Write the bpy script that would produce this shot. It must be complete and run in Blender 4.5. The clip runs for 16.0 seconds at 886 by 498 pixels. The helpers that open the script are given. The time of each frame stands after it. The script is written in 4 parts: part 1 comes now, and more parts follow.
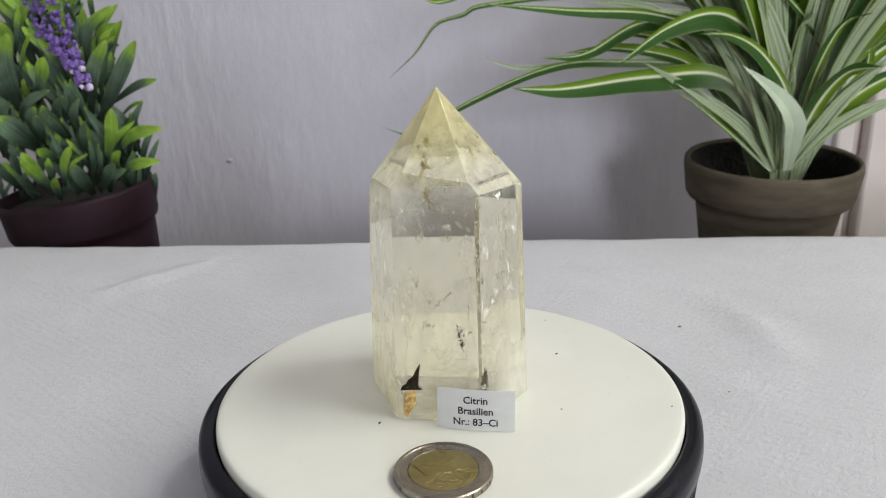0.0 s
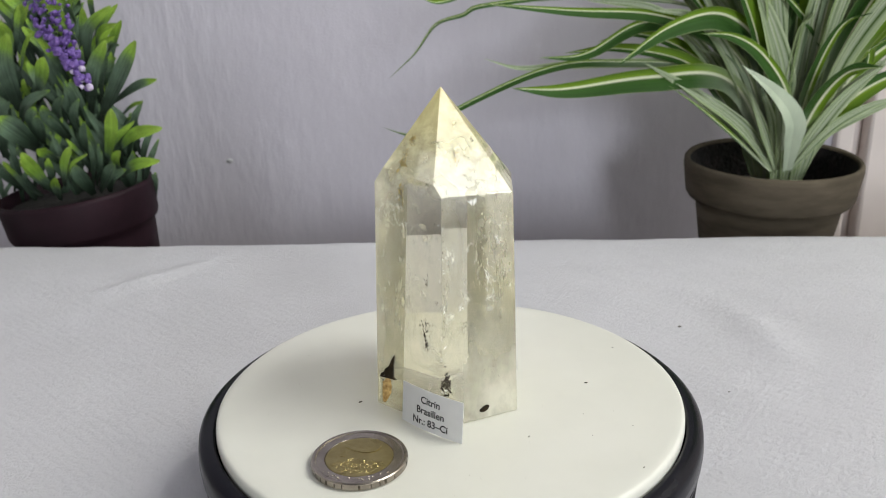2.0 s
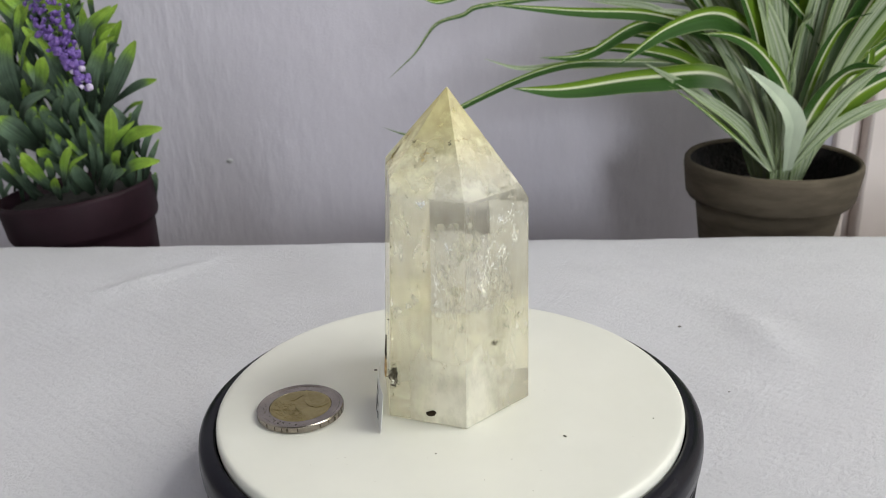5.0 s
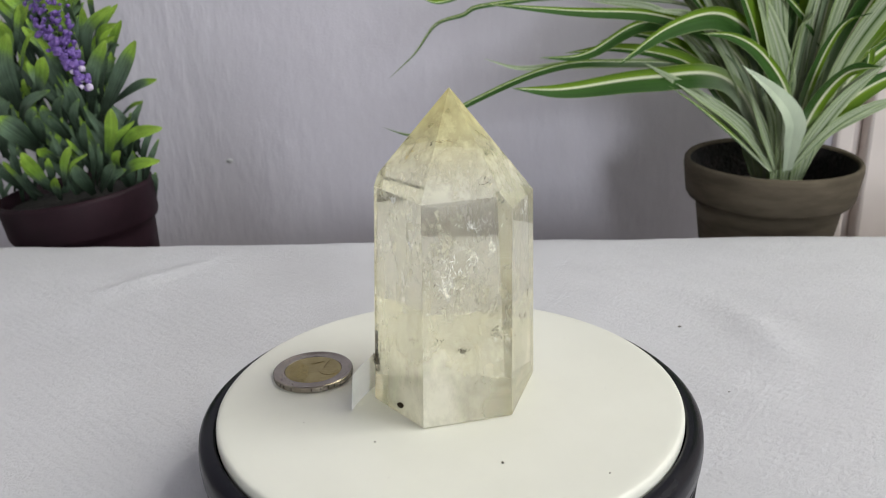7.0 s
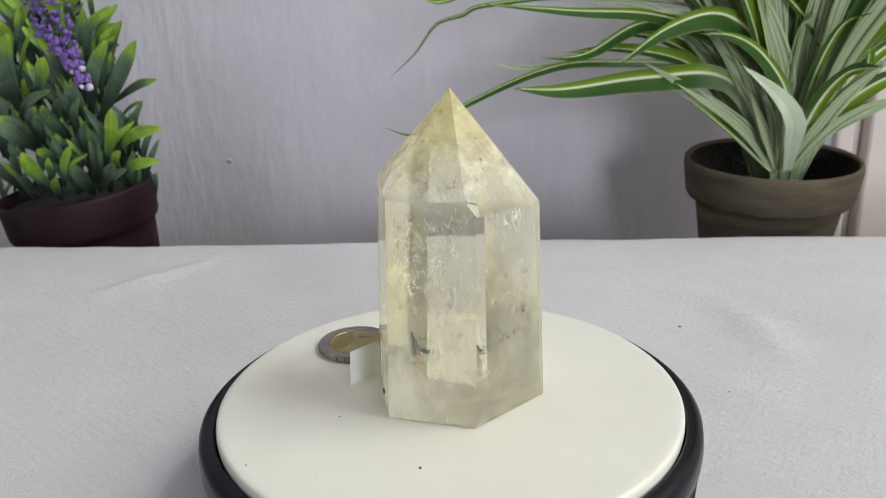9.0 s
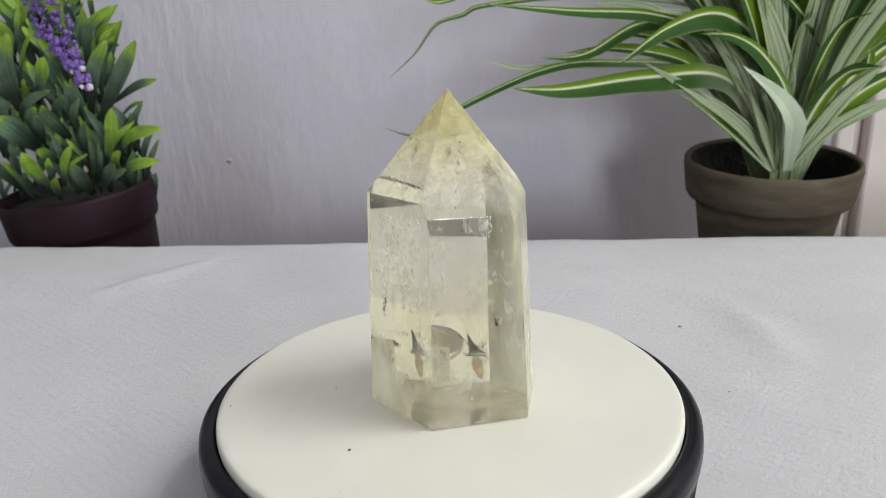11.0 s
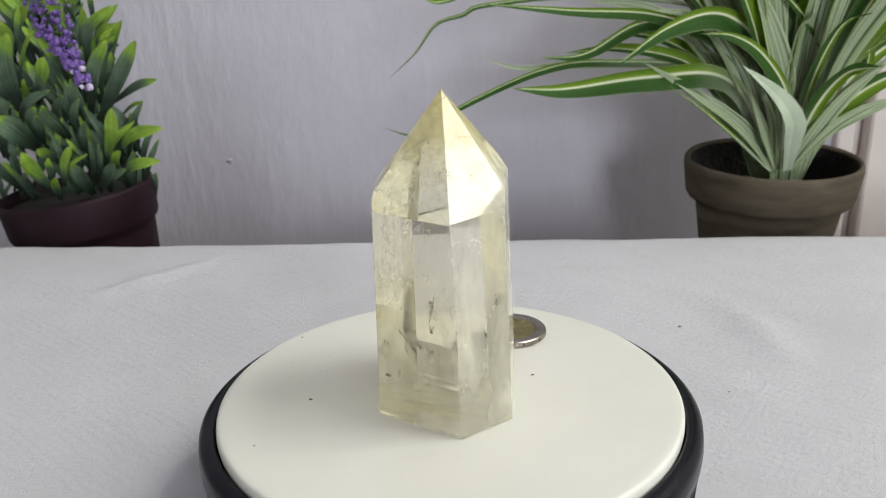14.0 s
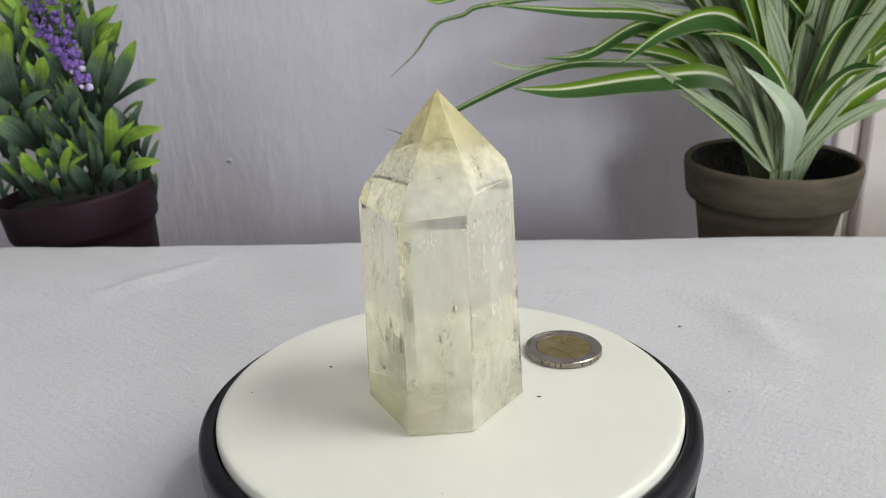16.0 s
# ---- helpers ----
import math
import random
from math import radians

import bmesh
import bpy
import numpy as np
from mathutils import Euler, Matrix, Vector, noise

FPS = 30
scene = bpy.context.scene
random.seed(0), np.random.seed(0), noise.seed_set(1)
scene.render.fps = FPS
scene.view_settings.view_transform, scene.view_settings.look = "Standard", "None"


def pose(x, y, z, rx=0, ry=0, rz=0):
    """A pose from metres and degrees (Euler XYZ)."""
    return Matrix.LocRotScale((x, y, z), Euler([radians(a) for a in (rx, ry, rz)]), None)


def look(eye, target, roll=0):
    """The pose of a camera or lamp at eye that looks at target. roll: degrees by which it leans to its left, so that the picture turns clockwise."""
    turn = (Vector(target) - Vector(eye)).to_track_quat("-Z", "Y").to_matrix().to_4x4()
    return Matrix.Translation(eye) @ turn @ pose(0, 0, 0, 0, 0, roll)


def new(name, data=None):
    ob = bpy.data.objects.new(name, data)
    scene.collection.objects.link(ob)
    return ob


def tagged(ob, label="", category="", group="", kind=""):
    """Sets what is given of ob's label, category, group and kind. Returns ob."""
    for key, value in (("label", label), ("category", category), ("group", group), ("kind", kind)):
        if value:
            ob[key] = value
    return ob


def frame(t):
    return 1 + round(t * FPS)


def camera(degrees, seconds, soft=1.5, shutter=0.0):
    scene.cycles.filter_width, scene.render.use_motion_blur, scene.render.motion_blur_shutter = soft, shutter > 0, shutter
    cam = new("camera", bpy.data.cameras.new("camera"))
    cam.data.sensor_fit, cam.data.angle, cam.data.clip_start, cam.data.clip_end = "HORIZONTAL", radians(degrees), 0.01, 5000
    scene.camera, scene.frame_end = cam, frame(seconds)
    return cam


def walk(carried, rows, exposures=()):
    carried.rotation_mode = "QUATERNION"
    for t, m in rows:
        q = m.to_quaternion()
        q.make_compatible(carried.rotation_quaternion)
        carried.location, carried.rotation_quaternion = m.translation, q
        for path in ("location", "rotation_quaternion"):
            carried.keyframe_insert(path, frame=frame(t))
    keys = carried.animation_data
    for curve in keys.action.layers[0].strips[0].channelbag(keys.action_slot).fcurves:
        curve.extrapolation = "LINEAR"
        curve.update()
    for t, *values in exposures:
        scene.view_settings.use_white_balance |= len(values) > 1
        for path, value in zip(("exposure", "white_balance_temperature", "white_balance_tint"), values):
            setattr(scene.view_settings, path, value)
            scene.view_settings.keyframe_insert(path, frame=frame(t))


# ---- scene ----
# ---------------------------------------------------------------- camera
EYE = (-0.0019, -0.2265, 0.1237)
AIM = (-0.0019 + math.sin(radians(0.319)) * math.cos(radians(18.832)),
       -0.2265 + math.cos(radians(0.319)) * math.cos(radians(18.832)),
       0.1237 - math.sin(radians(18.832)))
cam = camera(57.13, 16.0, soft=1.0)
walk(cam, [(0.0, look(EYE, AIM, -1.746)), (16.0, look(EYE, AIM, -1.746))])
cam.data.dof.use_dof = True
cam.data.dof.focus_distance = 0.235
cam.data.dof.aperture_fstop = 32.0

# ---------------------------------------------------------------- light
world = bpy.data.worlds.new("world")
scene.world = world
world.use_nodes = True
world.node_tree.nodes["Background"].inputs[0].default_value = (0.80, 0.84, 1.0, 1)
world.node_tree.nodes["Background"].inputs[1].default_value = 0.25
# stands in for an unseen overhead source; only its direction is known
lamp_data = bpy.data.lights.new("overhead_lamp", "AREA")
lamp_data.shape, lamp_data.size, lamp_data.size_y = "RECTANGLE", 1.68, 1.85
lamp_data.energy, lamp_data.color = 121.0, (0.985, 1.0, 0.935)
overhead_lamp = new("overhead_lamp", lamp_data)
overhead_lamp.matrix_world = pose(2.20, -0.33, 2.60)
day_data = bpy.data.lights.new("window_daylight", "AREA")
day_data.shape, day_data.size, day_data.size_y = "RECTANGLE", 0.42, 0.78
day_data.energy, day_data.color = 25.0, (0.90, 0.95, 1.0)
daylight = new("window_daylight", day_data)
daylight.matrix_world = pose(0.95, -2.19, 0.47, 90, 0, 0)
scene.view_settings.exposure = 0.0

# ---------------------------------------------------------------- materials


def material(name):
    m = bpy.data.materials.new(name)
    m.use_nodes = True
    m.node_tree.nodes.clear()
    return m, m.node_tree.nodes, m.node_tree.links


def coords(n, l, scale=(1, 1, 1), space="Object", rot=(0, 0, 0)):
    tc, mp = n.new("ShaderNodeTexCoord"), n.new("ShaderNodeMapping")
    mp.inputs["Scale"].default_value, mp.inputs["Rotation"].default_value = scale, rot
    l.new(tc.outputs[space], mp.inputs["Vector"])
    return mp.outputs["Vector"]


def noise_tex(n, l, vec, scale, detail=4.0, rough=0.55):
    t = n.new("ShaderNodeTexNoise")
    t.inputs["Scale"].default_value, t.inputs["Detail"].default_value, t.inputs["Roughness"].default_value = scale, detail, rough
    l.new(vec, t.inputs["Vector"])
    return t.outputs["Fac"]


def ramp(n, l, fac, stops):
    r = n.new("ShaderNodeValToRGB")
    while len(r.color_ramp.elements) < len(stops):
        r.color_ramp.elements.new(0.5)
    for el, (pos, col) in zip(r.color_ramp.elements, stops):
        el.position, el.color = pos, (*col, 1) if len(col) == 3 else col
    l.new(fac, r.inputs["Fac"])
    return r.outputs["Color"]


def bump(n, l, height, strength, distance, normal=None):
    b = n.new("ShaderNodeBump")
    b.inputs["Strength"].default_value, b.inputs["Distance"].default_value = strength, distance
    l.new(height, b.inputs["Height"])
    if normal is not None:
        l.new(normal, b.inputs["Normal"])
    return b.outputs["Normal"]


def surface(m, n, l, color=None, rough=0.5, metal=0.0, normal=None, flat=None, spec=0.5):
    s, o = n.new("ShaderNodeBsdfPrincipled"), n.new("ShaderNodeOutputMaterial")
    if color is not None:
        l.new(color, s.inputs["Base Color"])
    if flat is not None:
        s.inputs["Base Color"].default_value = (*flat, 1)
    if isinstance(rough, float):
        s.inputs["Roughness"].default_value = rough
    else:
        l.new(rough, s.inputs["Roughness"])
    s.inputs["Metallic"].default_value = metal
    s.inputs["Specular IOR Level"].default_value = spec
    if normal is not None:
        l.new(normal, s.inputs["Normal"])
    l.new(s.outputs[0], o.inputs["Surface"])
    return m


def mottled(name, dark, light, scale, rough=0.5, metal=0.0, fine=400.0, depth=0.0001, strength=0.4, stretch=(1, 1, 1), spec=0.5):
    m, n, l = material(name)
    v = coords(n, l, stretch)
    a = noise_tex(n, l, v, scale)
    c = ramp(n, l, a, [(0.35, dark), (0.65, light)])
    b = noise_tex(n, l, v, fine, 3.0)
    return surface(m, n, l, c, rough, metal, bump(n, l, b, strength, depth), spec=spec)


def wall_material():
    m, n, l = material("lavender_grey_wall")
    v = coords(n, l, (1, 1, 1))
    c = ramp(n, l, noise_tex(n, l, v, 9.0, 5.0), [(0.3, (0.565, 0.540, 0.605)), (0.7, (0.615, 0.588, 0.655))])
    crease = noise_tex(n, l, coords(n, l, (26, 1, 7), rot=(0, radians(22), 0)), 1.0, 4.0, 0.6)
    sharp = ramp(n, l, crease, [(0.42, (0, 0, 0)), (0.60, (0.7, 0.7, 0.7)), (0.66, (1, 1, 1))])
    weave = noise_tex(n, l, coords(n, l, (420, 420, 700)), 1.0, 2.0)
    lumps = noise_tex(n, l, coords(n, l, (22, 22, 16)), 1.0, 3.0)
    # deeper creases where the covering is stretched beside the lavender
    sep, mr, mm = n.new("ShaderNodeSeparateXYZ"), n.new("ShaderNodeMapRange"), n.new("ShaderNodeMath")
    l.new(v, sep.inputs[0]); l.new(sep.outputs["X"], mr.inputs[0])
    for k, q in ((1, -0.22), (2, -0.10), (3, 1.0), (4, 0.3)):
        mr.inputs[k].default_value = q
    mm.operation = "MULTIPLY"
    l.new(sharp, mm.inputs[0]); l.new(mr.outputs[0], mm.inputs[1])
    nm = bump(n, l, mm.outputs[0], 0.4, 0.0022)
    nm = bump(n, l, lumps, 0.25, 0.006, nm)
    nm = bump(n, l, weave, 0.28, 0.0006, nm)
    return surface(m, n, l, c, 0.75, 0.0, nm, spec=0.25)


def cloth_material():
    m, n, l = material("white_nonwoven_cloth")
    v = coords(n, l)
    c = ramp(n, l, noise_tex(n, l, v, 14.0, 6.0), [(0.3, (0.555, 0.55, 0.58)), (0.7, (0.605, 0.60, 0.635))])
    nm = None
    for turn, strong, fine in ((40, 0.12, 92.0), (-48, 0.10, 74.0)):
        w = n.new("ShaderNodeTexWave")
        w.inputs["Scale"].default_value, w.inputs["Distortion"].default_value, w.inputs["Detail"].default_value = fine, 5.0, 4.0
        w.inputs["Detail Scale"].default_value = 1.6
        l.new(coords(n, l, (1, 1, 1), rot=(0, 0, radians(turn))), w.inputs["Vector"])
        nm = bump(n, l, w.outputs["Fac"], strong, 0.0008, nm)
    nm = bump(n, l, noise_tex(n, l, v, 560.0, 5.0, 0.8), 0.85, 0.0010, nm)
    nm = bump(n, l, noise_tex(n, l, v, 25.0, 4.0), 0.4, 0.004, nm)
    return surface(m, n, l, c, 0.9, 0.0, nm, spec=0.15)


def quartz_material():
    m, n, l = material("pale_yellow_quartz")
    v = coords(n, l)
    o, sep = n.new("ShaderNodeOutputMaterial"), n.new("ShaderNodeSeparateXYZ")
    l.new(v, sep.inputs[0])

    def maths(kind, a, b, clamp=False):
        k = n.new("ShaderNodeMath")
        k.operation, k.use_clamp = kind, clamp
        for q, slot in ((a, 0), (b, 1)):
            if isinstance(q, float):
                k.inputs[slot].default_value = q
            else:
                l.new(q, k.inputs[slot])
        return k.outputs[0]

    def span(value, a, b, c, d, soft=True):
        k = n.new("ShaderNodeMapRange")
        if soft:
            k.interpolation_type = "SMOOTHSTEP"
        for slot, q in ((1, a), (2, b), (3, c), (4, d)):
            k.inputs[slot].default_value = q
        l.new(value, k.inputs[0])
        return k.outputs[0]

    # clear body, yellower towards the point
    deep = span(sep.outputs["Z"], 0.066, 0.084, 0.0, 1.0)
    pale = ramp(n, l, noise_tex(n, l, v, 40.0, 3.0), [(0.35, (1.0, 0.977, 0.855)), (0.65, (1.0, 0.987, 0.915))])
    body = n.new("ShaderNodeMix"); body.data_type = "RGBA"
    l.new(deep, body.inputs["Factor"]); l.new(pale, body.inputs["A"]); body.inputs["B"].default_value = (1.0, 0.945, 0.70, 1)
    clear = n.new("ShaderNodeBsdfGlass")
    clear.inputs["IOR"].default_value, clear.inputs["Roughness"].default_value = 1.54, 0.0
    l.new(body.outputs["Result"], clear.inputs["Color"])
    # milky zones low in the stone, at the shoulders; painted glow in the point
    wob = maths("ADD", maths("MULTIPLY", noise_tex(n, l, v, 45.0, 4.0), 0.05), sep.outputs["Z"])
    low = maths("MULTIPLY", span(wob, 0.030, 0.068, 0.66, 0.0), span(sep.outputs["Y"], 0.006, 0.020, 1.0, 0.12, False))
    low = maths("MULTIPLY", low, span(sep.outputs["Y"], -0.017, -0.009, 0.40, 1.0, False))
    low = maths("MULTIPLY", low, ramp(n, l, noise_tex(n, l, coords(n, l, (1, 1, 0.6)), 75.0, 5.0, 0.65), [(0.36, (0.40, 0.40, 0.40)), (0.64, (1, 1, 1))]))
    shoulder = maths("MULTIPLY", span(sep.outputs["Z"], 0.060, 0.070, 0.0, 1.0),
                     ramp(n, l, noise_tex(n, l, v, 130.0, 5.0, 0.65), [(0.38, (0.10, 0.10, 0.10)), (0.66, (0.46, 0.46, 0.46))]))
    # cloud in the point takes the stone's yellow, standing in for inner reflections
    point = maths("MULTIPLY", span(sep.outputs["Z"], 0.074, 0.084, 0.0, 0.42), ramp(n, l, noise_tex(n, l, coords(n, l, (1, 1, 0.4)), 130.0, 4.0), [(0.35, (0.55, 0.55, 0.55)), (0.6, (1, 1, 1))]))
    shoulder = maths("MAXIMUM", shoulder, point)
    haze = ramp(n, l, noise_tex(n, l, coords(n, l, (1, 1, 0.5)), 60.0, 6.0, 0.6), [(0.42, (0.008, 0.008, 0.008)), (0.74, (0.11, 0.11, 0.11))])
    # lacy fractures that crowd together on one side
    lace = ramp(n, l, noise_tex(n, l, coords(n, l, (1, 1, 0.7)), 330.0, 8.0, 0.8), [(0.53, (0, 0, 0)), (0.62, (0.6, 0.6, 0.6))])
    spots = ramp(n, l, noise_tex(n, l, v, 62.0, 3.0), [(0.52, (0, 0, 0)), (0.62, (1, 1, 1))])
    band = ramp(n, l, sep.outputs["Z"], [(0.020, (0, 0, 0)), (0.032, (1, 1, 1)), (0.054, (1, 1, 1)), (0.063, (0, 0, 0))])
    lace = maths("MULTIPLY", maths("MULTIPLY", lace, spots), maths("MULTIPLY", band, span(sep.outputs["X"], 0.006, 0.014, 0.45, 1.6, False)))
    side = maths("MULTIPLY", span(sep.outputs["X"], -0.006, -0.015, 0.0, 0.34), ramp(n, l, noise_tex(n, l, coords(n, l, (1, 1, 0.35)), 70.0, 4.0, 0.55), [(0.34, (0.35, 0.35, 0.35)), (0.62, (1, 1, 1))]))
    low = maths("MAXIMUM", low, side)
    cloud = maths("ADD", maths("ADD", haze, lace), maths("ADD", low, shoulder), True)
    tone = ramp(n, l, deep, [(0.0, (0.97, 0.955, 0.84)), (1.0, (1.0, 0.94, 0.58))])
    d, t, milk = n.new("ShaderNodeBsdfDiffuse"), n.new("ShaderNodeBsdfTranslucent"), n.new("ShaderNodeMixShader")
    l.new(tone, d.inputs[0]); l.new(tone, t.inputs[0])
    milk.inputs[0].default_value = 0.35
    l.new(d.outputs[0], milk.inputs[1]); l.new(t.outputs[0], milk.inputs[2])
    # the polish lies over the milky zones too
    fr, gl, coat = n.new("ShaderNodeFresnel"), n.new("ShaderNodeBsdfGlossy"), n.new("ShaderNodeMixShader")
    fr.inputs["IOR"].default_value, gl.inputs["Roughness"].default_value = 1.54, 0.02
    l.new(maths("MINIMUM", fr.outputs[0], 0.10), coat.inputs[0]); l.new(milk.outputs[0], coat.inputs[1]); l.new(gl.outputs[0], coat.inputs[2])
    mix = n.new("ShaderNodeMixShader")
    l.new(cloud, mix.inputs[0]); l.new(clear.outputs[0], mix.inputs[1]); l.new(coat.outputs[0], mix.inputs[2])
    l.new(mix.outputs[0], o.inputs["Surface"])
    return m


def veil_material(name, color, scale, low, high, most, tall=1.0, shiny=False):
    m, n, l = material(name)
    v = coords(n, l, (1, 1, tall))
    f = ramp(n, l, noise_tex(n, l, v, scale, 6.0, 0.65), [(low, (0, 0, 0)), (high, (most, most, most))])
    d, t, tr = n.new("ShaderNodeBsdfGlossy" if shiny else "ShaderNodeBsdfDiffuse"), n.new("ShaderNodeBsdfTranslucent"), n.new("ShaderNodeBsdfTransparent")
    if shiny:
        d.inputs["Roughness"].default_value = 0.3
    d.inputs[0].default_value = t.inputs[0].default_value = (*color, 1)
    a, b, o = n.new("ShaderNodeMixShader"), n.new("ShaderNodeMixShader"), n.new("ShaderNodeOutputMaterial")
    l.new(d.outputs[0], a.inputs[1]); l.new(t.outputs[0], a.inputs[2])
    l.new(f, b.inputs[0]); l.new(tr.outputs[0], b.inputs[1]); l.new(a.outputs[0], b.inputs[2])
    l.new(b.outputs[0], o.inputs["Surface"])
    return m


def spider_material():
    m, n, l = material("variegated_leaf")
    tc, sep = n.new("ShaderNodeTexCoord"), n.new("ShaderNodeSeparateXYZ")
    l.new(tc.outputs["UV"], sep.inputs[0])
    flip = n.new("ShaderNodeMath")
    flip.operation = "SUBTRACT"
    flip.inputs[0].default_value = 1.0
    l.new(sep.outputs["X"], flip.inputs[1])
    streak = ramp(n, l, noise_tex(n, l, coords(n, l, (14, 0.9, 1), "UV"), 1.0), [(0.3, (0.8, 0.8, 0.8)), (0.7, (1.2, 1.2, 1.2))])
    green0 = ramp(n, l, flip.outputs[0], [(0.0, (0.30, 0.36, 0.10)), (0.03, (0.09, 0.17, 0.012)), (0.20, (0.13, 0.24, 0.014)), (0.34, (0.26, 0.40, 0.03)), (0.46, (0.065, 0.140, 0.022)), (0.62, (0.046, 0.115, 0.022)), (0.96, (0.036, 0.095, 0.020)), (1.0, (0.22, 0.28, 0.12))])
    gm = n.new("ShaderNodeMix"); gm.data_type, gm.blend_type = "RGBA", "MULTIPLY"
    gm.inputs["Factor"].default_value = 1.0
    l.new(green0, gm.inputs["A"]); l.new(streak, gm.inputs["B"])
    green = gm.outputs["Result"]
    stripe = ramp(n, l, flip.outputs[0], [(0.30, (0, 0, 0)), (0.36, (0.97, 0.97, 0.97)), (0.43, (0.97, 0.97, 0.97)), (0.49, (0, 0, 0))])
    pale = ramp(n, l, sep.outputs["Y"], [(0.0, (0.9, 0.9, 0.9)), (0.20, (0.45, 0.45, 0.45)), (0.38, (0, 0, 0))])
    mx = n.new("ShaderNodeMix"); mx.data_type = "RGBA"
    l.new(stripe, mx.inputs["Factor"]); l.new(green, mx.inputs["A"]); mx.inputs["B"].default_value = (0.80, 0.82, 0.60, 1)
    mx2 = n.new("ShaderNodeMix"); mx2.data_type = "RGBA"
    l.new(pale, mx2.inputs["Factor"]); l.new(mx.outputs["Result"], mx2.inputs["A"]); mx2.inputs["B"].default_value = (0.50, 0.55, 0.42, 1)
    nm = bump(n, l, noise_tex(n, l, coords(n, l, (40, 2, 1), "UV"), 3.0), 0.25, 0.0006)
    return surface(m, n, l, mx2.outputs["Result"], 0.5, 0.0, nm, spec=0.12)


def lavender_leaf_material():
    m, n, l = material("two_tone_leaf")
    tc, sep = n.new("ShaderNodeTexCoord"), n.new("ShaderNodeSeparateXYZ")
    l.new(tc.outputs["UV"], sep.inputs[0])
    # near-black leaf bases paint in the shade between the crowded leaves
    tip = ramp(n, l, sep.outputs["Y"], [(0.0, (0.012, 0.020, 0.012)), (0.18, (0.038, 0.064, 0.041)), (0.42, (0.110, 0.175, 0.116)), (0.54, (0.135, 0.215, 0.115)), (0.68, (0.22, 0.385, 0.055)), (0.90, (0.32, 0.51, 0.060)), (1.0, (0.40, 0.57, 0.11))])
    vein = ramp(n, l, noise_tex(n, l, coords(n, l, (20, 0.8, 1), "UV"), 1.5), [(0.36, (0.5, 0.5, 0.54)), (0.64, (1.5, 1.5, 1.4))])
    rib = ramp(n, l, sep.outputs["X"], [(0.0, (1.2, 1.2, 1.1)), (0.08, (0.9, 0.9, 0.9)), (0.46, (0.95, 0.95, 0.95)), (0.5, (1.2, 1.2, 1.15)), (0.54, (0.95, 0.95, 0.95)), (0.92, (0.9, 0.9, 0.9)), (1.0, (1.2, 1.2, 1.1))])
    blotch = ramp(n, l, noise_tex(n, l, coords(n, l), 90.0, 3.0), [(0.35, (0.75, 0.75, 0.75)), (0.65, (1.15, 1.15, 1.15))])
    c = tip
    for k in (vein, rib, blotch):
        mx = n.new("ShaderNodeMix"); mx.data_type, mx.blend_type = "RGBA", "MULTIPLY"
        mx.inputs["Factor"].default_value = 1.0
        l.new(c, mx.inputs["A"]); l.new(k, mx.inputs["B"])
        c = mx.outputs["Result"]
    nm = bump(n, l, noise_tex(n, l, coords(n, l, (26, 1, 1), "UV"), 2.0), 0.6, 0.0006)
    return surface(m, n, l, c, 0.42, normal=nm, spec=0.3)


def paper_material():
    m, n, l = material("white_label_paper")
    c = ramp(n, l, noise_tex(n, l, coords(n, l), 300.0), [(0.3, (0.74, 0.74, 0.74)), (0.7, (0.78, 0.78, 0.78))])
    d, t, x, o = n.new("ShaderNodeBsdfDiffuse"), n.new("ShaderNodeBsdfTranslucent"), n.new("ShaderNodeMixShader"), n.new("ShaderNodeOutputMaterial")
    x.inputs[0].default_value = 0.25
    l.new(c, d.inputs[0]); l.new(c, t.inputs[0])
    l.new(d.outputs[0], x.inputs[1]); l.new(t.outputs[0], x.inputs[2]); l.new(x.outputs[0], o.inputs["Surface"])
    return m


M_WALL, M_CLOTH, M_QUARTZ = wall_material(), cloth_material(), quartz_material()
M_PLATTER = mottled("white_gloss_plastic", (0.675, 0.67, 0.61), (0.71, 0.705, 0.645), 30, 0.36, fine=60, depth=0.0002, strength=0.05)
M_BLACK = mottled("black_plastic", (0.004, 0.004, 0.007), (0.007, 0.007, 0.011), 60, 0.24, fine=300, strength=0.10, spec=0.14)
M_STEEL = mottled("worn_nickel", (0.27, 0.238, 0.205), (0.37, 0.332, 0.29), 220, 0.26, 1.0, fine=900, depth=0.0002)
M_BRASS = mottled("worn_brass", (0.30, 0.245, 0.105), (0.40, 0.335, 0.16), 220, 0.33, 1.0, fine=700, depth=0.0003)
M_DARKMETAL = mottled("tarnish", (0.06, 0.05, 0.035), (0.12, 0.10, 0.07), 400, 0.5, 0.6)
M_PAPER = paper_material()
M_INK = mottled("black_ink", (0.012, 0.012, 0.014), (0.02, 0.02, 0.022), 300, 0.6)
M_DIRT = mottled("dark_mineral", (0.010, 0.007, 0.004), (0.035, 0.024, 0.012), 500, 0.7, spec=0.12)
M_RUST = mottled("orange_iron_stain", (0.30, 0.16, 0.03), (0.72, 0.50, 0.20), 900, 0.6)
M_DUST = mottled("grey_dust", (0.05, 0.045, 0.035), (0.14, 0.12, 0.10), 900, 0.9)
M_PALEDUST = mottled("pale_dust", (0.20, 0.18, 0.15), (0.36, 0.33, 0.29), 900, 0.9)
M_CLAY = mottled("grey_brown_clay", (0.068, 0.055, 0.038), (0.125, 0.103, 0.074), 22, 0.85, fine=260, depth=0.0006, stretch=(1, 1, 4), spec=0.2)
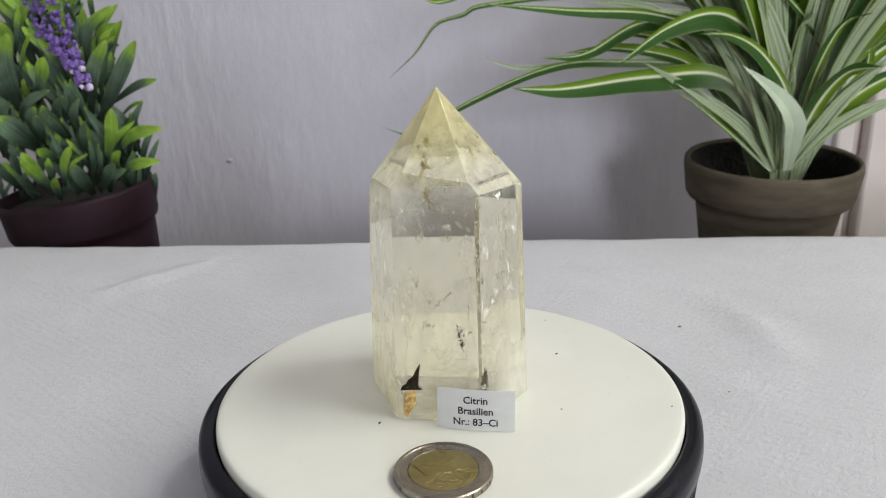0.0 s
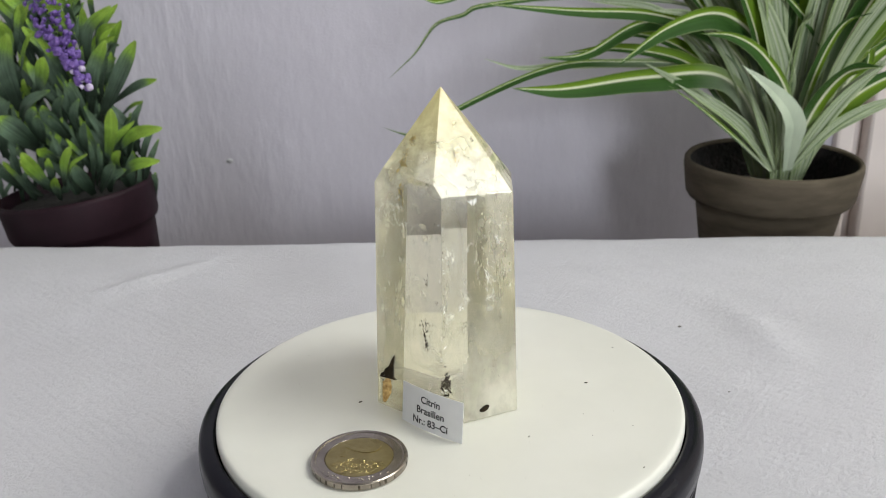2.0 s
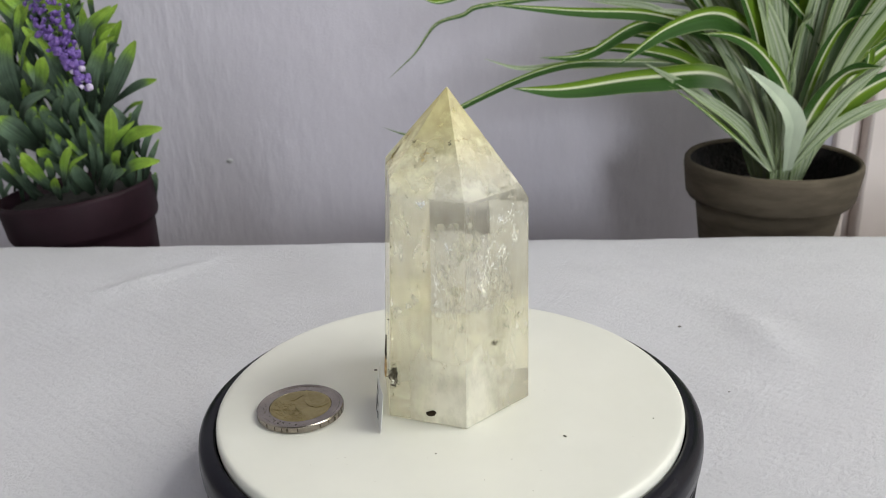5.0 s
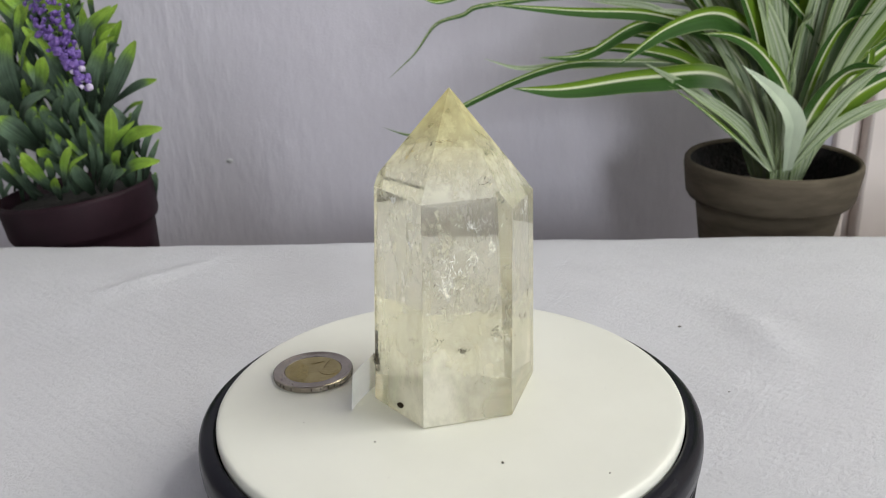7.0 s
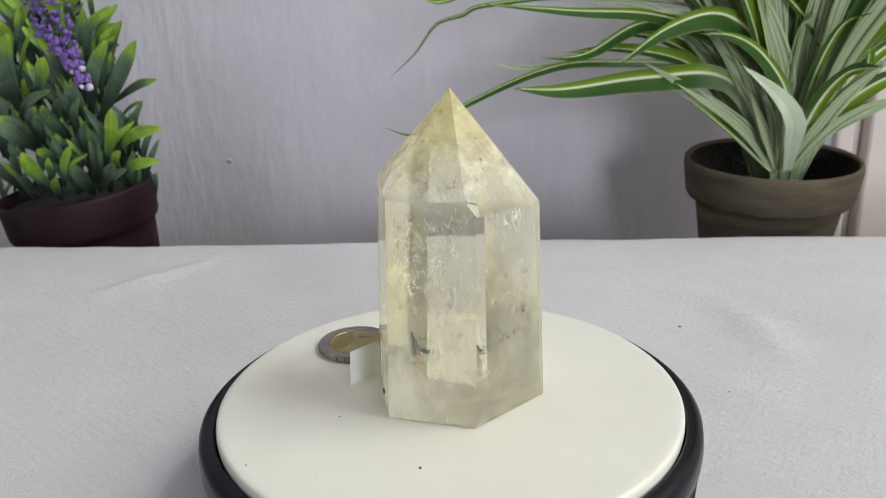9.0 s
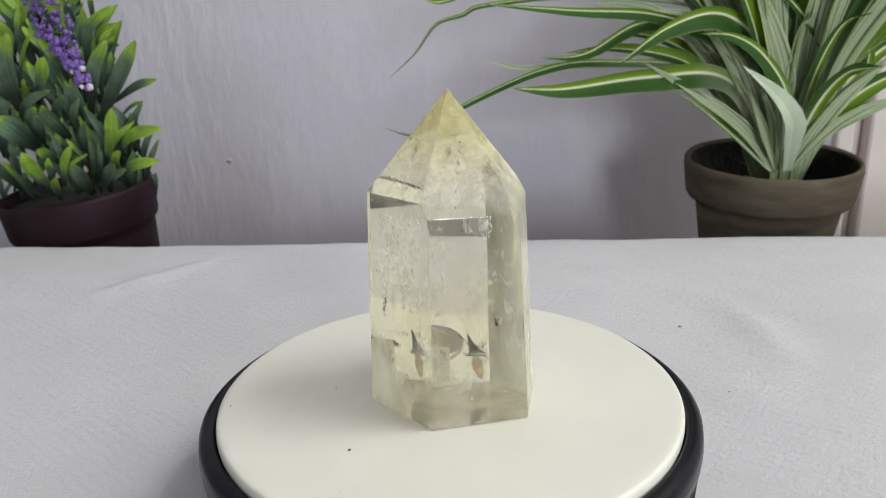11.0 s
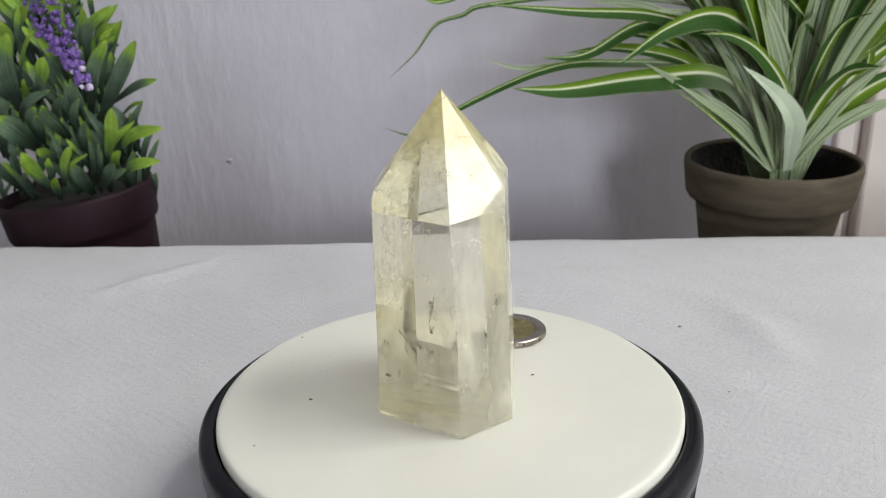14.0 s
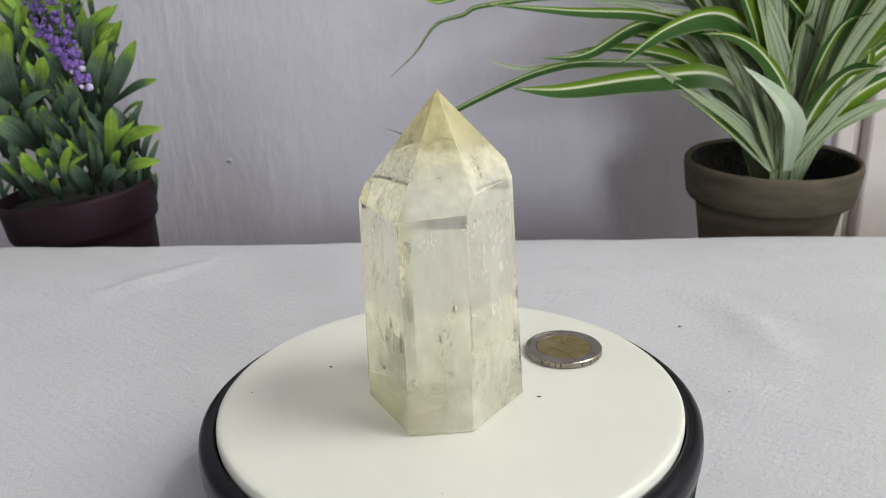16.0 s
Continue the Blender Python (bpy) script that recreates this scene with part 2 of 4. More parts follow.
M_PURPLEPOT = mottled("plum_brown_plastic", (0.013, 0.0055, 0.0085), (0.022, 0.009, 0.014), 30, 0.55, fine=500, spec=0.15)
M_SOIL = mottled("dark_soil", (0.004, 0.0035, 0.003), (0.016, 0.013, 0.011), 120, 0.95, fine=300, depth=0.003, strength=1.0)
M_FRAME = mottled("pinkish_white_paint", (0.75, 0.67, 0.64), (0.80, 0.72, 0.69), 16, 0.45, fine=200)
M_ROOM = mottled("off_white_plaster", (0.36, 0.36, 0.37), (0.42, 0.42, 0.43), 6, 0.9)
M_BOUNCEWALL = mottled("white_bounce_wall", (0.76, 0.76, 0.76), (0.81, 0.81, 0.80), 6, 0.9)
M_FLOOR = mottled("grey_floor", (0.20, 0.18, 0.16), (0.26, 0.24, 0.22), 8, 0.7)
M_LOWBOUNCE = mottled("low_bounce_wood", (0.045, 0.03, 0.02), (0.09, 0.06, 0.04), 12, 0.5, stretch=(1, 8, 8))
M_SPIDER, M_LAVLEAF = spider_material(), lavender_leaf_material()


def leaf_back_material():
    m, n, l = material("pale_leaf_back")
    tc, sep = n.new("ShaderNodeTexCoord"), n.new("ShaderNodeSeparateXYZ")
    l.new(tc.outputs["UV"], sep.inputs[0])
    c = ramp(n, l, noise_tex(n, l, coords(n, l, (8, 0.6, 1), "UV"), 1.0, 3.0), [(0.36, (0.07, 0.13, 0.025)), (0.43, (0.26, 0.33, 0.18)), (0.55, (0.42, 0.48, 0.35)), (0.68, (0.66, 0.69, 0.52))])
    rib = ramp(n, l, sep.outputs["X"], [(0.0, (1.5, 1.5, 1.3)), (0.10, (1.1, 1.1, 1.0)), (0.18, (0.8, 0.85, 0.75)), (0.42, (0.95, 0.95, 0.95)), (0.5, (1.2, 1.2, 1.1)), (0.58, (0.95, 0.95, 0.95)), (0.84, (0.75, 0.8, 0.7)), (1.0, (1.3, 1.3, 1.15))])
    mx = n.new("ShaderNodeMix"); mx.data_type, mx.blend_type = "RGBA", "MULTIPLY"
    mx.inputs["Factor"].default_value = 1.0
    l.new(c, mx.inputs["A"]); l.new(rib, mx.inputs["B"])
    return surface(m, n, l, mx.outputs["Result"], 0.45, spec=0.25)


M_LEAFBACK = leaf_back_material()
M_PALELEAF = mottled("pale_leaf_underside", (0.44, 0.52, 0.38), (0.56, 0.64, 0.48), 60, 0.45, fine=300, stretch=(1, 1, 0.2))
M_PETAL = mottled("purple_petal", (0.075, 0.040, 0.215), (0.255, 0.150, 0.45), 260, 0.6)
M_PALEPETAL = mottled("pale_petal", (0.45, 0.36, 0.55), (0.65, 0.58, 0.72), 300, 0.6)
M_VEIL = veil_material("milky_veil", (0.93, 0.92, 0.82), 110.0, 0.46, 0.72, 0.42, 0.6)
M_FOOT = veil_material("ground_quartz", (0.93, 0.91, 0.78), 160.0, 0.35, 0.65, 0.30)
M_WISP = veil_material("white_wisp", (0.99, 0.99, 0.96), 300.0, 0.52, 0.60, 0.55, 0.6)
M_FROST = mottled("white_frost_line", (0.80, 0.80, 0.76), (0.95, 0.95, 0.92), 500, 0.3)
M_FLAKE = mottled("silvery_fracture", (0.93, 0.93, 0.90), (0.98, 0.98, 0.96), 300, 0.2, 0.45)
M_AMBER = veil_material("amber_fracture", (0.42, 0.34, 0.16), 700.0, 0.36, 0.58, 0.85)

# ---------------------------------------------------------------- building helpers


def part(name, bm, mat, parent=None, label="", smooth=False):
    me = bpy.data.meshes.new(name)
    if smooth:
        for fc in bm.faces:
            fc.smooth = True
    bm.to_mesh(me)
    bm.free()
    me.materials.append(mat)
    ob = new(name, me)
    if parent is not None:
        ob.parent = parent
    if label:
        tagged(ob, label)
    return ob


def thing(name, label, category, at=(0, 0, 0), group=""):
    ob = new(name)
    ob.empty_display_size = 0.01
    ob.location = at
    return tagged(ob, label, category, group)


def structure(name, bm, mat, label, category):
    return tagged(part(name, bm, mat), label, category, kind="structure")


def block(bm, lo, hi, bevel=0.0):
    g = bmesh.ops.create_cube(bm, size=1.0)
    for v in g["verts"]:
        v.co = Vector([lo[i] + (v.co[i] + 0.5) * (hi[i] - lo[i]) for i in range(3)])
    if bevel:
        es = list({e for v in g["verts"] for e in v.link_edges})
        bmesh.ops.bevel(bm, geom=es, offset=bevel, segments=2, affect="EDGES", profile=0.5)
    return bm


def lathe(profile, steps=96, wobble=0.0):
    """A turned body from (radius, height) pairs; ends at radius 0 close it."""
    bm = bmesh.new()
    rings = []
    for r, z in profile:
        if r < 1e-6:
            rings.append([bm.verts.new((0, 0, z))])
        else:
            rings.append([bm.verts.new((r * (1 + wobble * math.sin(3 * a + 40 * z)) * math.cos(a), r * math.sin(a), z))
                          for a in (2 * math.pi * k / steps for k in range(steps))])
    for a, b in zip(rings, rings[1:]):
        for k in range(steps):
            q = (k + 1) % steps
            if len(a) == 1 and len(b) > 1:
                bm.faces.new((a[0], b[q], b[k]))
            elif len(b) == 1 and len(a) > 1:
                bm.faces.new((a[k], a[q], b[0]))
            elif len(a) > 1:
                bm.faces.new((a[k], a[q], b[q], b[k]))
    bmesh.ops.recalc_face_normals(bm, faces=bm.faces)
    return bm


def lettering(text, size, depth=0.00008, bold=0.0):
    cu = bpy.data.curves.new("text", "FONT")
    cu.body, cu.size, cu.extrude, cu.align_x, cu.resolution_u = text, size, depth, "CENTER", 3
    cu.offset = bold
    ob = bpy.data.objects.new("text", cu)
    scene.collection.objects.link(ob)
    me = bpy.data.meshes.new_from_object(ob.evaluated_get(bpy.context.evaluated_depsgraph_get()))
    bpy.data.objects.remove(ob)
    bm = bmesh.new()
    bm.from_mesh(me)
    bpy.data.meshes.remove(me)
    return bm


def spline(points, steps):
    """Smooth curve through the points."""
    pts = [Vector(q) for q in points]
    pts = [2 * pts[0] - pts[1]] + pts + [2 * pts[-1] - pts[-2]]
    out = []
    for i in range(1, len(pts) - 2):
        a, b, c, d = pts[i - 1:i + 3]
        for k in range(steps):
            t = k / steps
            out.append(0.5 * (2 * b + (c - a) * t + (2 * a - 5 * b + 4 * c - d) * t * t + (3 * b - a - 3 * c + d) * t ** 3))
    return out + [pts[-2]]


def ribbon(points, width, shape, side=None, fold=0.18, thick=0.0004, twist=0.0):
    """A leaf: a folded strip with some thickness along points; shape(s) gives its width, s from 0 to 1."""
    bm = bmesh.new()
    uv = bm.loops.layers.uv.new("uv")
    rows = []
    last = None
    count = len(points)
    for i, q in enumerate(points):
        s = i / (count - 1)
        along = (points[min(i + 1, count - 1)] - points[max(i - 1, 0)]).normalized()
        across = along.cross(Vector(side) if side else Vector((0.1, -0.95, 0.3)))
        if last is not None:
            across = across if across.dot(last) >= 0 else -across
            across = across + 0.4 * last
            across = across - along * across.dot(along)
        across = across.normalized() if across.length > 1e-5 else Vector((1, 0, 0))
        last = across.copy()
        across.rotate(Matrix.Rotation(twist * s, 3, along))
        up = across.cross(along).normalized()
        w = width * shape(s) / 2
        if 0 < i < count - 1:
            a, b = q - points[i - 1], points[i + 1] - q
            bend = (b.normalized() - a.normalized()).length / max(1e-6, 0.5 * (a.length + b.length))
            w = min(w, 0.8 / max(bend, 1e-3))
        row = [q - across * w + up * fold * w, q - up * fold * w * 0.3, q + across * w + up * fold * w,
               q - up * (fold * w * 0.3 + thick)]
        rows.append(([bm.verts.new(x) for x in row], s))
    for (a, s), (b, t) in zip(rows, rows[1:]):
        for i, j, u0, u1 in ((0, 1, 0, 0.5), (1, 2, 0.5, 1), (2, 3, 1, 0.5), (3, 0, 0.5, 0)):
            fc = bm.faces.new((a[i], a[j], b[j], b[i]))
            for lp, q in zip(fc.loops, ((u0, s), (u1, s), (u1, t), (u0, t))):
                lp[uv].uv = q
    bmesh.ops.recalc_face_normals(bm, faces=bm.faces)
    return bm


# ---------------------------------------------------------------- the room
structure("wall_back", block(bmesh.new(), (-1.6, 0.45, -0.8), (0.3345, 0.55, 2.6)), M_WALL, "lavender-grey creased wall covering behind the plants", "wall")
structure("wall_side", block(bmesh.new(), (3.1, -2.2, -0.8), (3.2, 0.65, 2.6)), M_ROOM, "plain off-white room wall", "wall")
# left wall is unseen and white only to bounce light onto the left
structure("wall_left", block(bmesh.new(), (-1.7, -2.2, -0.8), (-1.6, 0.65, 2.6)), M_BOUNCEWALL, "unseen room wall, made white to bounce light onto the left side", "wall")
rear = bmesh.new()
for lo, hi in (((-1.7, -2.3, -0.8), (0.69, -2.2, 2.6)), ((1.21, -2.3, -0.8), (3.2, -2.2, 2.6)), ((0.69, -2.3, -0.8), (1.21, -2.2, 0.03)), ((0.69, -2.3, 0.91), (1.21, -2.2, 2.6))):
    block(rear, lo, hi)
win = bmesh.new()
for lo, hi in (((0.69, -2.29, 0.03), (0.73, -2.24, 0.91)), ((1.17, -2.29, 0.03), (1.21, -2.24, 0.91)), ((0.73, -2.29, 0.03), (1.17, -2.24, 0.07)), ((0.73, -2.29, 0.87), (1.17, -2.24, 0.91))):
    block(win, lo, hi)
structure("window_1", win, M_FRAME, "painted window frame in the rear wall", "window")
structure("wall_rear", rear, M_ROOM, "plain off-white room wall", "wall")
# the ceiling opening and its frame are assumed, added around the overhead lamp
top = bmesh.new()
for lo, hi in (((-1.7, -2.3), (1.33, 0.65)), ((3.06, -2.3), (3.2, 0.65)), ((1.33, -2.3), (3.06, -1.28)), ((1.33, 0.62), (3.06, 0.65))):
    block(top, (*lo, 2.6), (*hi, 2.75))
structure("ceiling", top, M_ROOM, "plain off-white ceiling with an assumed opening for the overhead lamp", "ceiling")
sky = bmesh.new()
for lo, hi in (((1.33, -1.28), (1.35, 0.62)), ((3.04, -1.28), (3.06, 0.62)), ((1.35, -1.28), (3.04, -1.26)), ((1.35, 0.60), (3.04, 0.62))):
    block(sky, (*lo, 2.64), (*hi, 2.72))
structure("assumed_roof_frame", sky, M_FRAME, "assumed frame around the opening of the unseen overhead lamp", "window")
structure("floor", block(bmesh.new(), (-1.7, -2.3, -0.9), (3.2, 0.65, -0.8)), M_FLOOR, "plain grey floor", "floor")


def door_frame():
    f = thing("door_frame", "pinkish white painted frame beside the grey wall", "frame", (0.3345, 0.44, -0.8))
    f["kind"] = "structure"
    part("casing", block(bmesh.new(), (0.0, 0.004, 0), (0.0155, 0.1, 3.4), 0.003), M_FRAME, f)
    part("bead", block(bmesh.new(), (0.0155, 0.012, 0), (0.0245, 0.1, 3.4), 0.001), M_FRAME, f)
    part("jamb", block(bmesh.new(), (0.0245, -0.001, 0), (0.10, 0.1, 3.4), 0.003), M_FRAME, f)
    part("board", block(bmesh.new(), (0.10, -0.001, 0), (2.7655, 0.1, 3.4), 0.003), M_FRAME, f)


door_frame()


def table():
    t = thing("table", "table covered by a white creased cloth", "table", (0, 0, -0.8))
    part("tabletop", block(bmesh.new(), (-0.6, -0.55, 0.725), (0.6, 0.235, 0.755), 0.003), M_FRAME, t)
    for x in (-0.55, 0.51):
        for y in (-0.5, 0.18):
            part("leg", block(bmesh.new(), (x, y, 0.0), (x + 0.04, y + 0.04, 0.725), 0.003), M_FRAME, t)


table()


def cloth():
    """A sheet over the table with soft creases; its far edge runs slightly askew and hangs down."""
    bm = bmesh.new()
    nx, ny = 230, 180
    grid = []
    for j in range(ny + 1):
        row = []
        for i in range(nx + 1):
            x = -0.62 + 1.24 * i / nx
            far = 0.262 - 0.058 * x
            s = j / ny
            y = -0.57 + s * (far + 0.57 + 0.14)
            z = -0.038
            z += 0.0016 * min(1.0, max(0.15, (far - y) / 0.08)) * noise.noise(Vector((x * 9, y * 7, 0.3))) + 0.0006 * noise.noise(Vector((x * 30 + y * 12, y * 30, 2.0)))
            # long folds left of the turntable and a dent to its right
            inner = min(1.0, max(0.0, (far - y - 0.005) / 0.04))
            for cx, cy, dx, dy, ln, wd, hi in ((-0.172, 0.205, 0.75, 0.66, 0.024, 0.006, 0.0032), (-0.145, 0.232, 0.65, 0.76, 0.020, 0.005, 0.0028), (0.145, 0.115, -0.10, 0.99, 0.032, 0.009, 0.0028),
                                               (0.175, 0.070, 0.5, 0.86, 0.04, 0.014, 0.0014), (-0.20, 0.08, 0.9, 0.4, 0.06, 0.02, 0.0012)):
                u, w = (x - cx) * dx + (y - cy) * dy, -(x - cx) * dy + (y - cy) * dx
                z += inner * hi * math.exp(-(u / ln) ** 2 - (w / wd) ** 2)
            flat = min(1.0, max(0.0, (math.hypot(x, y) - 0.085) / 0.03))
            z = -0.038 + (z + 0.038) * flat
            over = y - far
            if over > 0:
                bend = min(over, 0.012)
                z -= over if over > 0.012 else over * over / 0.012
                y = far + bend * 0.55 + 0.001 * math.sin(40 * x)
            row.append(bm.verts.new((x, y, z)))
        grid.append(row)
    for a, b in zip(grid, grid[1:]):
        for i in range(nx):
            bm.faces.new((a[i], a[i + 1], b[i + 1], b[i]))
    ob = part("tablecloth", bm, M_CLOTH, smooth=True)
    sol = ob.modifiers.new("thickness", "SOLIDIFY")
    sol.thickness, sol.offset = 0.0012, -1
    tagged(ob, "white nonwoven tablecloth with soft creases on the table", "tablecloth")


cloth()

# ledge is out of view; its dark colour keeps bounced light off the wall
structure("ledge", block(bmesh.new(), (-1.6, 0.285, -0.16), (1.6, 0.45, -0.13), 0.003), M_LOWBOUNCE, "unseen ledge below the wall carrying the pots, dark to cut bounced light", "ledge")

# ---------------------------------------------------------------- turntable
SPIN = 14.7375          # degrees a second, clockwise seen from above


def turntable():
    t = thing("turntable", "round display turntable with white platter and black rim", "turntable", (0, 0, -0.0372))
    h = 0.0372
    part("base", lathe([(0, 0), (0.0725, 0), (0.0735, 0.001), (0.0748, 0.008), (0.0758, 0.0225), (0.0740, 0.0227), (0.0740, 0.0235), (0.0760, 0.0237), (0.0761, 0.0247), (0.0742, 0.0249), (0.0742, 0.0257), (0.0764, 0.0261), (0.0766, 0.0290), (0.0764, h - 0.0060), (0.0761, h - 0.0042), (0.0752, h - 0.0034), (0.0738, h - 0.0029), (0.0722, h - 0.0027), (0.0715, h - 0.0030), (0.0713, h - 0.0060), (0, h - 0.0060)], 160), M_BLACK, t, "glossy black grooved base and rim", True)
    d = part("platter", lathe([(0, -0.0055), (0.0702, -0.0055), (0.0708, -0.0045), (0.0710, -0.0030), (0.0709, -0.0013), (0.0707, -0.0006), (0.0703, -0.0002), (0.0697, 0), (0.0680, 0), (0.05, 0), (0, 0)], 160), M_PLATTER, t, "white glossy rotating platter", True)
    d.location = (0, 0, h)
    return d


platter = turntable()

# ---------------------------------------------------------------- crystal


def crystal():
    c = thing("crystal_point", "polished pale yellow clear citrine point with milky veils on the platter", "crystal", (0, 0, 0))
    bm = bmesh.new()
    block(bm, (-0.06, -0.06, 0.0003), (0.06, 0.06, 0.12))
    sides = ((-100.27, 2.85, 19.36), (-37.89, 1.96, 20.51), (25.78, 0.88, 20.62), (83.61, -0.05, 22.65), (150.9, 2.25, 25.69), (-161.05, 1.75, 20.16))
    tops = ((-93.75, 39.5), (-35.53, 37.55), (24.91, 35.94), (84.79, 33.54), (148.44, 34.7), (-162.72, 34.88))
    tip = Vector((-0.0012, 0.0022, 0.0935))

    def cut(co, az, el):
        no = Vector((math.cos(radians(az)) * math.cos(radians(el)), math.sin(radians(az)) * math.cos(radians(el)), math.sin(radians(el))))
        bmesh.ops.bisect_plane(bm, geom=bm.verts[:] + bm.edges[:] + bm.faces[:], plane_co=no * co if isinstance(co, float) else co, plane_no=no, clear_outer=True)
        bmesh.ops.holes_fill(bm, edges=[e for e in bm.edges if e.is_boundary], sides=0)
    for az, el, d in sides:
        cut(d / 1000, az, el)
    for az, el in tops:
        cut(tip, az, el)
    bmesh.ops.remove_doubles(bm, verts=bm.verts, dist=0.00015)
    bmesh.ops.dissolve_limit(bm, angle_limit=0.01, verts=bm.verts, edges=bm.edges)
    bmesh.ops.bevel(bm, geom=bm.edges[:], offset=0.00008, segments=1, affect="EDGES", profile=0.5)
    bmesh.ops.recalc_face_normals(bm, faces=bm.faces)
    part("body", bm, M_QUARTZ, c, "clear pale yellow faceted quartz body")

    rng = random.Random(5)

    def sheet(mid, size, az, tilt, mat, name, label=""):
        b = bmesh.new()
        n = 7
        turn = Euler((radians(tilt), 0, radians(az))).to_matrix()
        g = [[b.verts.new(Vector(mid) + turn @ Vector(((i / n - 0.5) * size[0], 0.1 * size[0] * noise.noise(Vector((i * 0.5, j * 0.5, az))), (j / n - 0.5) * size[1]))) for i in range(n + 1)] for j in range(n + 1)]
        for a, d in zip(g, g[1:]):
            for i in range(n):
                b.faces.new((a[i], a[i + 1], d[i + 1], d[i]))
        return part(name, b, mat, c, label)

    for mid, size, az, tilt in (((0.008, 0.004, 0.018), (0.026, 0.028), 65, -10),
                                ((-0.010, 0.006, 0.017), (0.026, 0.028), 120, 14), ((0.0, 0.010, 0.022), (0.034, 0.036), 170, -18),
                                ((-0.002, 0.000, 0.009), (0.032, 0.032), 20, 82)):
        sheet(mid, size, az, tilt, M_VEIL, "veil", "cloudy whitish veil inside the crystal")
    # frosted, unpolished foot
    b = bmesh.new()
    b.faces.new([b.verts.new((x, y, 0.0009)) for x, y in ((-0.0146, -0.0158), (0.0088, -0.0202), (0.0230, -0.0022), (0.0120, 0.0206), (-0.0150, 0.0236), (-0.0234, 0.0088))])
    part("ground_foot", b, M_FOOT, c, "matte ground underside of the crystal")
    for mid, size, az, tilt in (((0.0130, 0.004, 0.046), (0.015, 0.026), -72, 2), ((0.0105, 0.006, 0.043), (0.016, 0.022), -55, 8), ((0.0120, 0.000, 0.050), (0.012, 0.018), -88, -6),
                                ((-0.006, -0.010, 0.058), (0.016, 0.014), -10, 30), ((-0.012, 0.010, 0.030), (0.012, 0.022), 130, 5)):
        sheet(mid, size, az, tilt, M_WISP, "wisp", "sparkling white fracture inside the crystal")
    # sparkling fracture clouds of tiny flakes
    def flakes(mid, spread, count, size, mat=M_FLAKE, name="fracture", label="white sparkling fracture flakes inside", margin=0.0022):
        b = bmesh.new()
        for _ in range(count):
            q = Vector([m + rng.gauss(0, w) for m, w in zip(mid, spread)])
            if any(q.dot(Vector((math.cos(radians(az)), math.sin(radians(az)), 0))) > d / 1000 - margin - 0.035 * q.z for az, el, d in sides):
                continue
            turn = Euler((rng.uniform(-0.7, 0.7), 1.57 + rng.uniform(-0.7, 0.7), rng.uniform(0, 6.3))).to_matrix()
            k = rng.uniform(0.3, 1) * size
            b.faces.new([b.verts.new(q + turn @ Vector((k * math.cos(t) * rng.uniform(0.5, 1.2), 0.4 * k * math.sin(t), 0.2 * k * rng.uniform(-1, 1)))) for t in (0, 1.3, 2.6, 3.9, 5.2)])
        part(name, b, mat, c, label)
    flakes((0.0115, 0.004, 0.046), (0.0025, 0.0045, 0.0065), 60, 0.0009)
    flakes((-0.006, -0.007, 0.060), (0.0060, 0.004, 0.0028), 40, 0.0007)
    flakes((-0.016, 0.004, 0.030), (0.002, 0.004, 0.012), 50, 0.0008)
    flakes((0.010, 0.012, 0.058), (0.003, 0.003, 0.004), 40, 0.0007)
    flakes((0.000, 0.000, 0.012), (0.009, 0.009, 0.005), 50, 0.0008)

    dark = (M_DIRT, "dendrite", "dark mineral dendrite in the crystal", 0.0002)
    flakes((0.0034, -0.0184, 0.0285), (0.0004, 0.0003, 0.0011), 22, 0.0005, *dark)
    flakes((0.0040, -0.0182, 0.0245), (0.0003, 0.0003, 0.0014), 9, 0.0005, *dark)
    flakes((0.0094, -0.0186, 0.0128), (0.0007, 0.0006, 0.0016), 46, 0.0005, *dark)
    flakes((-0.0140, -0.0150, 0.0105), (0.0006, 0.0006, 0.0022), 30, 0.0005, *dark)
    flakes((-0.004, 0.012, 0.021), (0.0018, 0.0010, 0.0007), 28, 0.0006, *dark)
    flakes((-0.0185, 0.008, 0.024), (0.0010, 0.0014, 0.0030), 30, 0.0006, *dark)
    flakes((0.006, -0.004, 0.022), (0.0016, 0.0016, 0.0012), 20, 0.0006, *dark)
    flakes((0.002, 0.0165, 0.062), (0.0016, 0.0008, 0.0030), 16, 0.0005, *dark)

    def crust(face, mid, wide, high, count, size, mat, name, text, thin=0.25, lean=0.0):
        """Thin branching lines of mineral or fracture in the skin of one side."""
        az, el = sides[face][:2] if face < 6 else tops[face - 6]
        no = Vector((math.cos(radians(az)) * math.cos(radians(el)), math.sin(radians(az)) * math.cos(radians(el)), math.sin(radians(el))))
        d = sides[face][2] if face < 6 else tip.dot(no) * 1000
        across = Vector((-math.sin(radians(az)), math.cos(radians(az)), 0))
        upward = no.cross(across)
        b = bmesh.new()
        for _ in range(count):
            h = rng.gauss(0, 1)
            q = Vector(mid) + across * (rng.gauss(0, wide) + lean * h * high) + upward * h * high
            q += no * (d / 1000 + rng.uniform(0.00003, 0.00007) - q.dot(no))
            a, k = rng.gauss(1.57, 0.75), rng.uniform(0.35, 1) * size
            u, w = across * math.cos(a) + upward * math.sin(a), upward * math.cos(a) - across * math.sin(a)
            b.faces.new([b.verts.new(q + u * k * x + w * k * thin * y) for x, y in ((-1, 0), (-0.2, -rng.uniform(0.4, 1)), (1, rng.uniform(-0.5, 0.5)), (0.1, rng.uniform(0.4, 1)))])
        part(name, b, mat, c, text)

